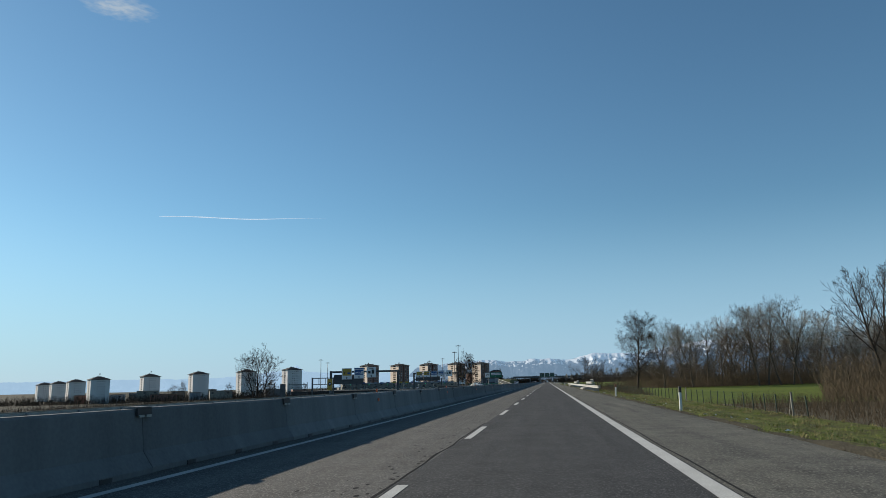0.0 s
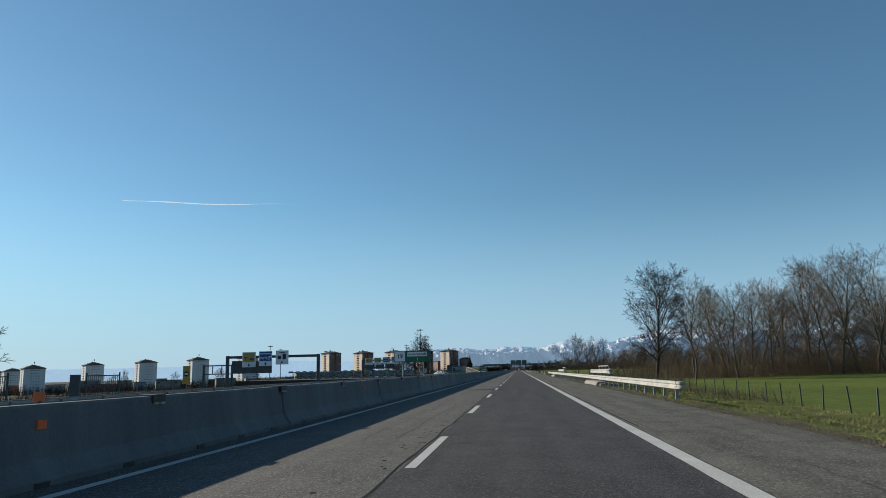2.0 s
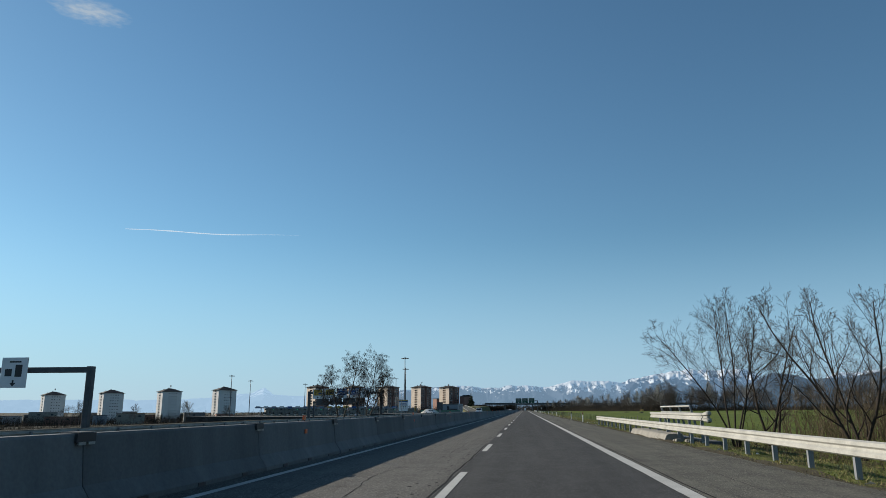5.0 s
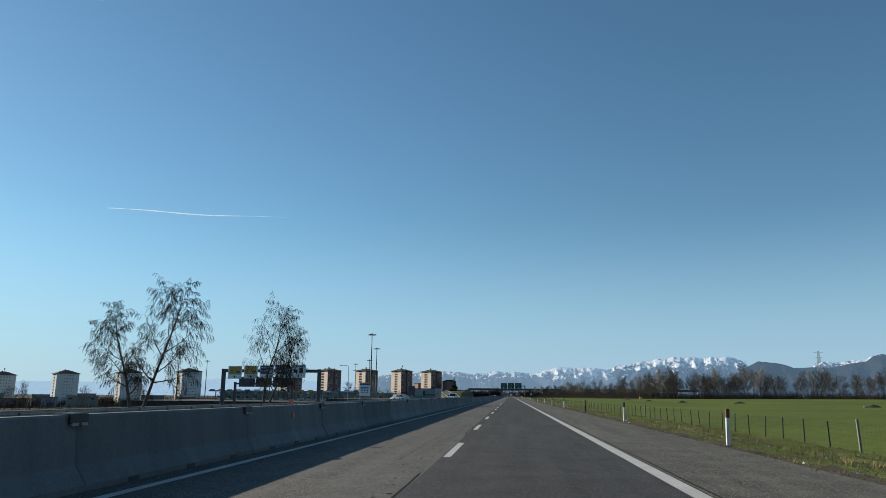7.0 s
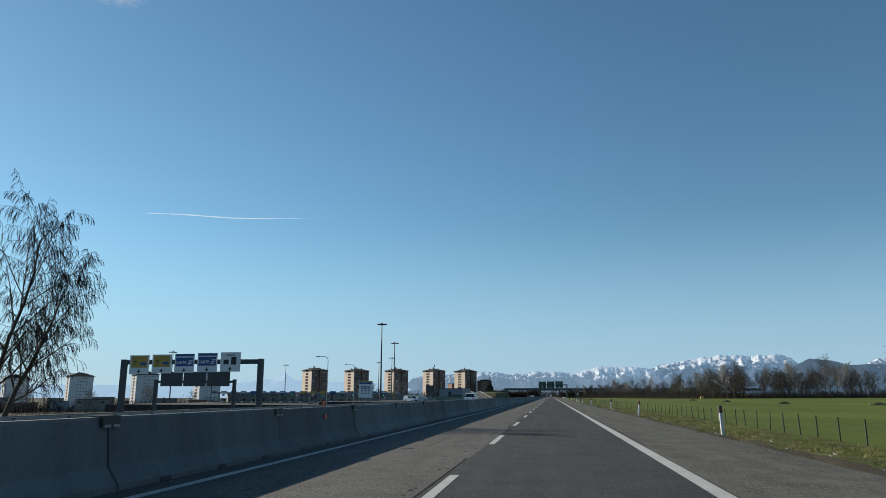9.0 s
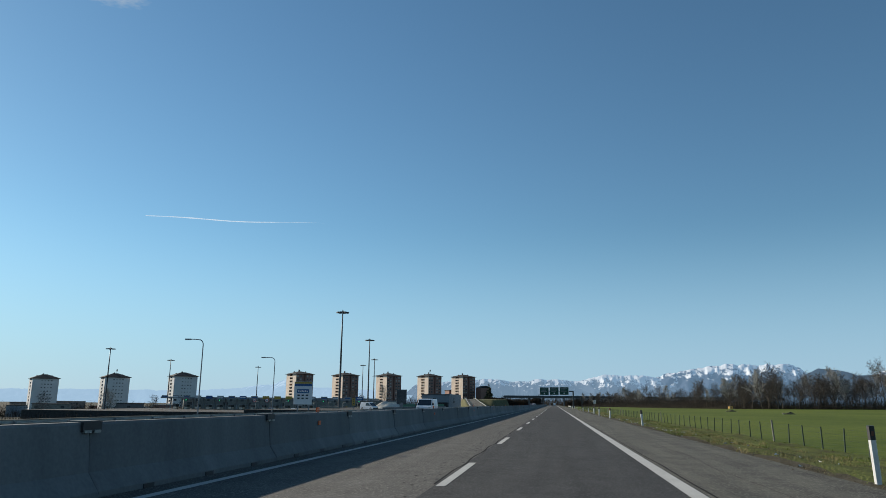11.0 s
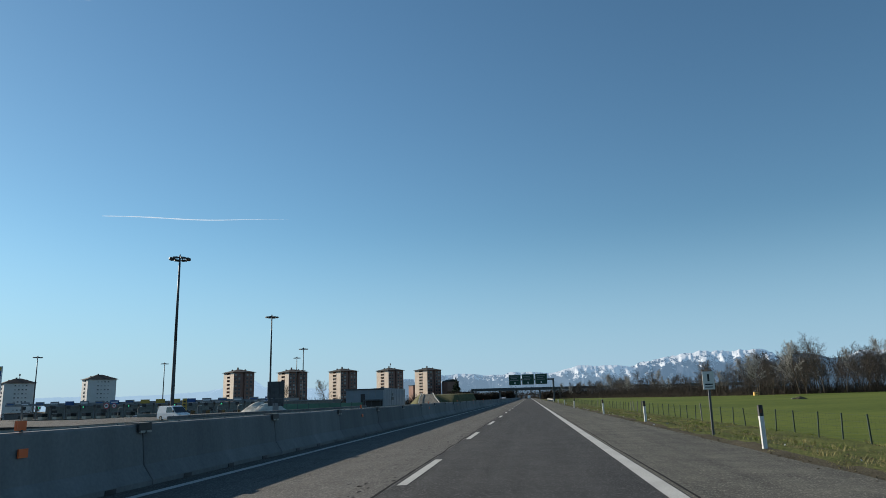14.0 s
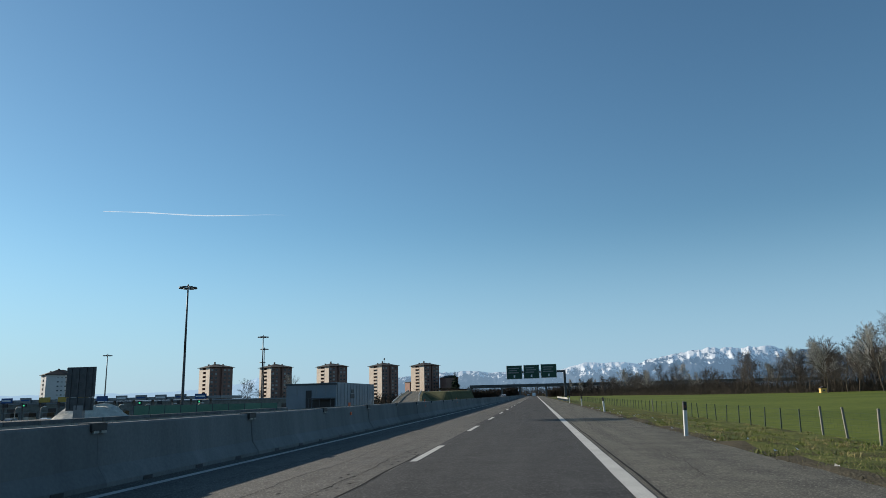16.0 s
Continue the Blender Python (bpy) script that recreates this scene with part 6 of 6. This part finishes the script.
def embankment(name, pts, label, mat, crown, slope=1.1):
    m = Mesh()
    for (x0, y0, z0, w0), (x1, y1, z1, w1) in zip(pts, pts[1:]):
        for s in (-1, 1):
            m.face([(x0 + s * (w0 + 0.8), y0, z0 - 0.1), (x1 + s * (w1 + 0.8), y1, z1 - 0.1), (x1 + s * (w1 + slope * (z1 + 6)), y1, -6), (x0 + s * (w0 + slope * (z0 + 6)), y0, -6)])
            m.face([(x0 + s * w0, y0, z0), (x1 + s * w1, y1, z1), (x1 + s * (w1 + 0.8), y1, z1 - 0.1), (x0 + s * (w0 + 0.8), y0, z0 - 0.1)])
        m.face([(x0 - w0, y0, z0), (x0 + w0, y0, z0), (x1 + w1, y1, z1), (x1 - w1, y1, z1)], 1)
    return tagged(new(name, m.data(name, [mat, crown])), label, "embankment", kind="structure")


RAMP = [(-31, 610, -2.2, 4.4), (-35.4, 646, -0.8, 4.0), (-43.6, 700, 1.3, 3.6), (-52.8, 766, 3.45, 3.3), (-57.0, 792, 4.0, 3.3), (-64, 860, 4.2, 4), (-66, 946, 4.6, 5)]
embankment("ramp", RAMP, "grassy embankment with a pale asphalt ramp climbing to the flyover", BANK, ASPHALT_SIDE)
embankment("bank", [(-44, 742, -5.9, 4), (-45, 764, 3.3, 6), (-44.5, 850, 4.3, 8.6), (-53, 946, 4.9, 9)], "grassy flat-topped bank reaching from the ramp to the flyover", BANK, BANK, 0.5)
for s_ in (-1, 1):
    rr = thing("ramp_railing", "pale steel railing along the flyover ramp", "railing")
    for (x0, y0, z0, w0), (x1, y1, z1, w1) in zip(RAMP[1:4], RAMP[2:5]):
        m = Mesh()
        m.tube((x0 + s_ * (w0 - 0.2), y0, z0 + 0.75), (x1 + s_ * (w1 - 0.2), y1, z1 + 0.75), 0.16, 0.16, 4, True)
        part("beam", m, STEEL, rr)
        for k in range(12):
            t = k / 12
            x, y, z, w = x0 + (x1 - x0) * t, y0 + (y1 - y0) * t, z0 + (z1 - z0) * t, w0 + (w1 - w0) * t
            part("post", block(x + s_ * (w - 0.2) - 0.06, x + s_ * (w - 0.2) + 0.06, y - 0.06, y + 0.06, z - 0.1, z + 0.75), STEEL, rr)

og = thing("cantilever_sign", "three dark green overhead direction boards on a cantilever post", "sign gantry", pose(0, 631, 0))
part("post", block(8.0, 8.6, -0.3, 0.3, -0.7, 7.1), DARK_STEEL, og, bevel=0.04)
part("arm", block(-6.0, 8.6, -0.2, 0.2, 6.6, 7.1), DARK_STEEL, og, bevel=0.03)
for k in range(3):
    x0 = -6.35 + 4.35 * k
    z0 = 5.1 + 0.08 * k
    b = part("board", block(x0, x0 + 4.0, -0.4, -0.28, z0, z0 + 3.45), SIGN_WHITE, og, "green direction board with white border", bevel=0.03)
    part("field", block(x0 + 0.1, x0 + 3.9, -0.412, -0.4005, z0 + 0.1, z0 + 3.35), SIGN_GREEN_SHADED, b, "green field")
    for j in range(3):
        part("mark_bar", block(x0 + 0.5 + 0.2 * (j % 2), x0 + 3.2 - 0.5 * ((j + k) % 2), -0.418, -0.4125, z0 + 1.5 + 0.55 * j, z0 + 1.75 + 0.55 * j), GREY_STEEL, b, "pale unreadable word bar")
    part("mark_bar", block(x0 + 1.8, x0 + 2.2, -0.418, -0.4125, z0 + 0.4, z0 + 1.0), SIGN_WHITE, b, "white arrow shape")


def spruce(x, y, h):
    t = thing("spruce_tree", "dark evergreen spruce beside the flyover ramp", "tree", pose(x, y, 0))
    tr = Mesh()
    tr.tube((0, 0, -8), (0, 0, h), 0.4, 0.05, 6)
    part("trunk", tr, BARK, t)
    m = Mesh()
    r = random.Random(5)
    for k in range(26):
        z = h * (0.12 + 0.86 * k / 26)
        ln = (1 - k / 27) * h * 0.34 + 0.5
        for i in range(7):
            a = r.uniform(0, 6.28)
            q = Vector((math.cos(a) * ln * r.uniform(0.7, 1.1), math.sin(a) * ln * r.uniform(0.7, 1.1), z - 0.25 * ln))
            p = Vector((0, 0, z))
            s = Vector((-math.sin(a), math.cos(a), 0)) * ln * 0.2
            m.face([tuple(p), tuple(p.lerp(q, 0.55) + s), tuple(q), tuple(p.lerp(q, 0.55) - s)])
            m.face([tuple(p), tuple(p.lerp(q, 0.5) - Vector((0, 0, 0.28 * ln))), tuple(q)])
    part("crown", m, SPRUCE, t, fix=False)


spruce(-70.0, 1090, 23.5)
undergrowth("undergrowth", [(-26, 640), (-33, 700), (-37, 745)], 900, 5, 0.5, 1.5, "brown scrub at the foot of the ramp bank", 25, 0.05)
undergrowth("undergrowth", [(-48, 640), (-58, 720)], 1300, 7, 1.2, 3.2, "brown scrub beside the ramp", 26, 0.05)
undergrowth("hedge", [(-41, 770), (-37, 850), (-46, 940)], 2600, 2.5, 0.5, 1.3, "low dark hedge along the top of the bank", 27, 0.07, 0, SCRUB, 4.2)

py = thing("pylon", "distant grey lattice electricity pylon", "pylon", pose(405, 1180, 0))
pm = Mesh()
for s in ((-1, -1), (1, -1), (1, 1), (-1, 1)):
    pm.tube((s[0] * 4, s[1] * 4, 0), (s[0] * 0.7, s[1] * 0.7, 62), 0.3, 0.2, 4)
for k in range(12):
    z0, z1 = 5 * k, 5 * k + 5
    w0, w1 = 4 - 3.3 * z0 / 62, 4 - 3.3 * z1 / 62
    pm.tube((-w0, -w0, z0), (w1, -w1, z1), 0.14, 0.14, 3)
    pm.tube((w0, -w0, z0), (-w1, -w1, z1), 0.14, 0.14, 3)
    pm.tube((-w0, w0, z0), (w1, w1, z1), 0.14, 0.14, 3)
part("lattice", pm, GREY_STEEL, py)
for z in (46, 53, 60):
    am = Mesh()
    am.tube((-6, 0, z), (0, 0, z + 1.2), 0.15, 0.3, 4)
    am.tube((6, 0, z), (0, 0, z + 1.2), 0.15, 0.3, 4)
    part("cross_arm", am, GREY_STEEL, py)


# ---- vehicles ----
def vehicle(name, label, x, y, z, turn, length, width, height, paint, bonnet, roof0, roof1, group=""):
    """A vehicle that faces -y at turn 0. Heights along its side: bonnet, roof."""
    t = thing(name, label, "van" if "van" in name else "car", pose(x, y, z, 0, 0, turn), group)
    m = Mesh()
    hl, w = length / 2, width / 2
    side = [(-hl, 0.35), (-hl - 0.02, 0.7), (-hl + 0.15, bonnet * 0.92), (roof0 - 0.95, bonnet), (roof0, height - 0.06), (roof0 + 0.3, height),
            (roof1 - 0.2, height), (roof1, height - 0.08), (hl, bonnet), (hl, 0.35), (hl - 0.3, 0.25), (-hl + 0.3, 0.25)]
    n = len(side)

    def half_width(pz):
        return w * (1.0 - 0.11 * max(0.0, (pz - bonnet) / (height - bonnet)))

    for sx in (-1, 1):
        for py_, pz in side:
            m.v.append((sx * half_width(pz), py_, pz))
    for i in range(n):
        j = (i + 1) % n
        m.f.append((i, j, n + j, n + i))
        m.s.append(0)
    for k in (0, n):
        m.f += [tuple(k + i for i in (0, 1, 2, 3, 8, 9, 10, 11)), tuple(k + i for i in (3, 4, 5, 6, 7, 8))]
        m.s += [0, 0]
    body = m.data("body", paint)
    part("body", bevelled(body, 0.04, 2), None, t)
    ws_ = Mesh()
    y0, y1, z0, z1 = roof0 - 0.89, roof0 - 0.06, bonnet + 0.06, height - 0.12
    ws_.face([(-w * 0.92, y0 - 0.02, z0), (w * 0.92, y0 - 0.02, z0), (w * 0.82, y1 - 0.02, z1), (-w * 0.82, y1 - 0.02, z1)])
    ws_.face([(-w * 0.92, y0 + 0.03, z0), (w * 0.92, y0 + 0.03, z0), (w * 0.82, y1 + 0.03, z1), (-w * 0.82, y1 + 0.03, z1)])
    part("windscreen", ws_, GLASS_CAR, t)
    for s in (-1, 1):
        g = Mesh()
        ya, yb = roof0 - 0.25, roof0 + 1.0
        za, zc = bonnet + 0.08, height - 0.16
        xa, xc = half_width(za) + 0.008, half_width(zc) + 0.008
        g.face([(s * xa, ya - 0.32, za), (s * xa, yb, za), (s * xc, yb, zc), (s * xc, ya + 0.32, zc)])
        part("side_window", g, GLASS_CAR, t)
        part("mirror", block(s * w, s * (w + 0.22), roof0 - 0.75, roof0 - 0.6, bonnet + 0.1, bonnet + 0.35), BLACK_BAND, t, bevel=0.02)
        part("headlight", block(s * w * 0.55, s * w * 0.93, -hl - 0.03, -hl + 0.1, bonnet * 0.66, bonnet * 0.82), LAMP_GLASS, t)
        for yy in (-hl + 0.85, hl - 0.85):
            wm_ = Mesh()
            wm_.tube((s * (w - 0.22), yy, 0.33), (s * (w + 0.01), yy, 0.33), 0.33, 0.33, 14, True)
            wh = part("wheel", wm_, RUBBER, t)
            rm_ = Mesh()
            rm_.tube((s * (w - 0.02), yy, 0.33), (s * (w + 0.02), yy, 0.33), 0.2, 0.2, 10, True)
            part("rim", rm_, STEEL, wh)
    part("bumper", block(-w * 0.98, w * 0.98, -hl - 0.08, -hl + 0.1, 0.3, 0.55), BLACK_BAND, t, bevel=0.03)


vehicle("van", "white delivery van on the opposite carriageway", -16.9, 401.0, -0.09, 0, 5.4, 2.0, 1.86, VAN_WHITE, 0.95, -1.3, 2.9)
vehicle("van", "small white van parked at the toll plaza", -44.6, 477.0, -0.65, 62, 4.4, 1.8, 1.85, VAN_WHITE, 0.95, -0.7, 2.0)
vehicle("car", "small white car waiting at the toll lanes", -108.0, 596.0, -3.0, 10, 4.0, 1.75, 1.5, VAN_WHITE, 0.9, -0.4, 1.3)
vehicle("car", "grey car waiting at the toll lanes", -119.5, 600.0, -3.0, 5, 4.3, 1.8, 1.5, CAR_GREY, 0.9, -0.4, 1.4)
vehicle("car", "white car far off on the opposite carriageway", -12.0, 742.0, -0.09, 0, 4.3, 1.8, 1.5, VAN_WHITE, 0.9, -0.4, 1.4)
vehicle("car", "grey car far off on the opposite carriageway", -15.6, 802.0, -0.09, 0, 4.4, 1.8, 1.5, CAR_GREY, 0.9, -0.4, 1.4)
vehicle("car", "grey car far ahead in the overtaking lane", -3.6, 905.0, 0.0, 180, 4.4, 1.8, 1.5, CAR_GREY, 0.9, -0.4, 1.4)
vehicle("van", "white van far ahead in the driving lane", 0.1, 872.0, 0.0, 180, 5.2, 1.9, 2.1, VAN_WHITE, 1.0, -1.3, 2.5)


# ---- vapour trail and wisps ----
def trail():
    m = Mesh()
    r = random.Random(3)
    n = 80
    d = 4700.0
    for i in range(n):
        t0, t1 = i / n, (i + 1) / n
        pts = []
        for t in (t0, t1):
            az, el = -31.8 + 13.4 * t, 13.35 + 0.45 * t + 0.05 * math.sin(t * 9)
            w = (0.012 + 0.035 * (math.sin(math.pi * min(1, t * 1.2 + 0.05)) ** 0.8)) * (0.8 + 0.5 * noise.noise((t * 14, 0, 0)))
            if t > 0.85:
                w *= max(0.15, (1 - t) / 0.15)
            for s in (-1, 1):
                e = el + s * w
                pts.append((d * math.sin(radians(az)) * math.cos(radians(e)), 230 + d * math.cos(radians(az)) * math.cos(radians(e)), d * math.sin(radians(e))))
        m.face([pts[0], pts[1], pts[3], pts[2]])
    ob = new("vapour_trail", m.data("vapour_trail", CLOUD, fix=False))
    ob.visible_shadow = False
    tagged(ob, "thin white vapour trail across the blue sky", "vapour trail", kind="structure")


trail()


def wisp():
    m = bpy.data.materials.new("cirrus")
    m.use_nodes = True
    nt = m.node_tree
    nt.nodes.remove(nt.nodes["Principled BSDF"])
    clear = nt.nodes.new("ShaderNodeBsdfTransparent")
    # sunlit white of the wisp, given as its own glow
    white = nt.nodes.new("ShaderNodeEmission")
    white.inputs["Color"].default_value, white.inputs["Strength"].default_value = (0.75, 0.88, 1.0, 1), 0.42
    tc = nt.nodes.new("ShaderNodeTexCoord")
    tex = nt.nodes.new("ShaderNodeTexNoise")
    tex.inputs["Scale"].default_value, tex.inputs["Detail"].default_value = 5.0, 8
    edge = nt.nodes.new("ShaderNodeTexGradient")
    edge.gradient_type = "SPHERICAL"
    nt.links.new(tc.outputs["Object"], edge.inputs["Vector"])
    nt.links.new(tc.outputs["Object"], tex.inputs["Vector"])
    mul = nt.nodes.new("ShaderNodeMath")
    mul.operation = "MULTIPLY"
    nt.links.new(edge.outputs[0], mul.inputs[0])
    nt.links.new(tex.outputs[0], mul.inputs[1])
    span = nt.nodes.new("ShaderNodeMapRange")
    span.inputs["From Min"].default_value, span.inputs["From Max"].default_value = 0.14, 0.5
    span.inputs["To Max"].default_value = 0.8
    nt.links.new(mul.outputs[0], span.inputs["Value"])
    mix = nt.nodes.new("ShaderNodeMixShader")
    nt.links.new(span.outputs[0], mix.inputs[0])
    nt.links.new(clear.outputs[0], mix.inputs[1])
    nt.links.new(white.outputs[0], mix.inputs[2])
    nt.links.new(mix.outputs[0], nt.nodes["Material Output"].inputs["Surface"])
    d, az, el = 4600.0, radians(-36.0), radians(28.5)
    way = Vector((math.sin(az) * math.cos(el), math.cos(az) * math.cos(el), math.sin(el)))
    g = Mesh()
    n = 12
    for j in range(n + 1):
        for i in range(n + 1):
            u, v = 2 * i / n - 1, 2 * j / n - 1
            g.v.append((u, v, 0.04 * noise.noise((u * 2, v * 2, 0))))
    for j in range(n):
        for i in range(n):
            p = j * (n + 1) + i
            g.f.append((p, p + 1, p + n + 2, p + n + 1))
            g.s.append(0)
    ob = new("cloud_wisp", g.data("cloud_wisp", m, smooth=True, fix=False))
    ob.matrix_world = look(tuple(way * d + Vector((0, 230, 0))), (0, 230, 0)) @ Matrix.Diagonal((300, 105, 60, 1))
    ob.visible_shadow = False
    tagged(ob, "small thin white cirrus cloud high in the sky", "cloud", kind="structure")


wisp()
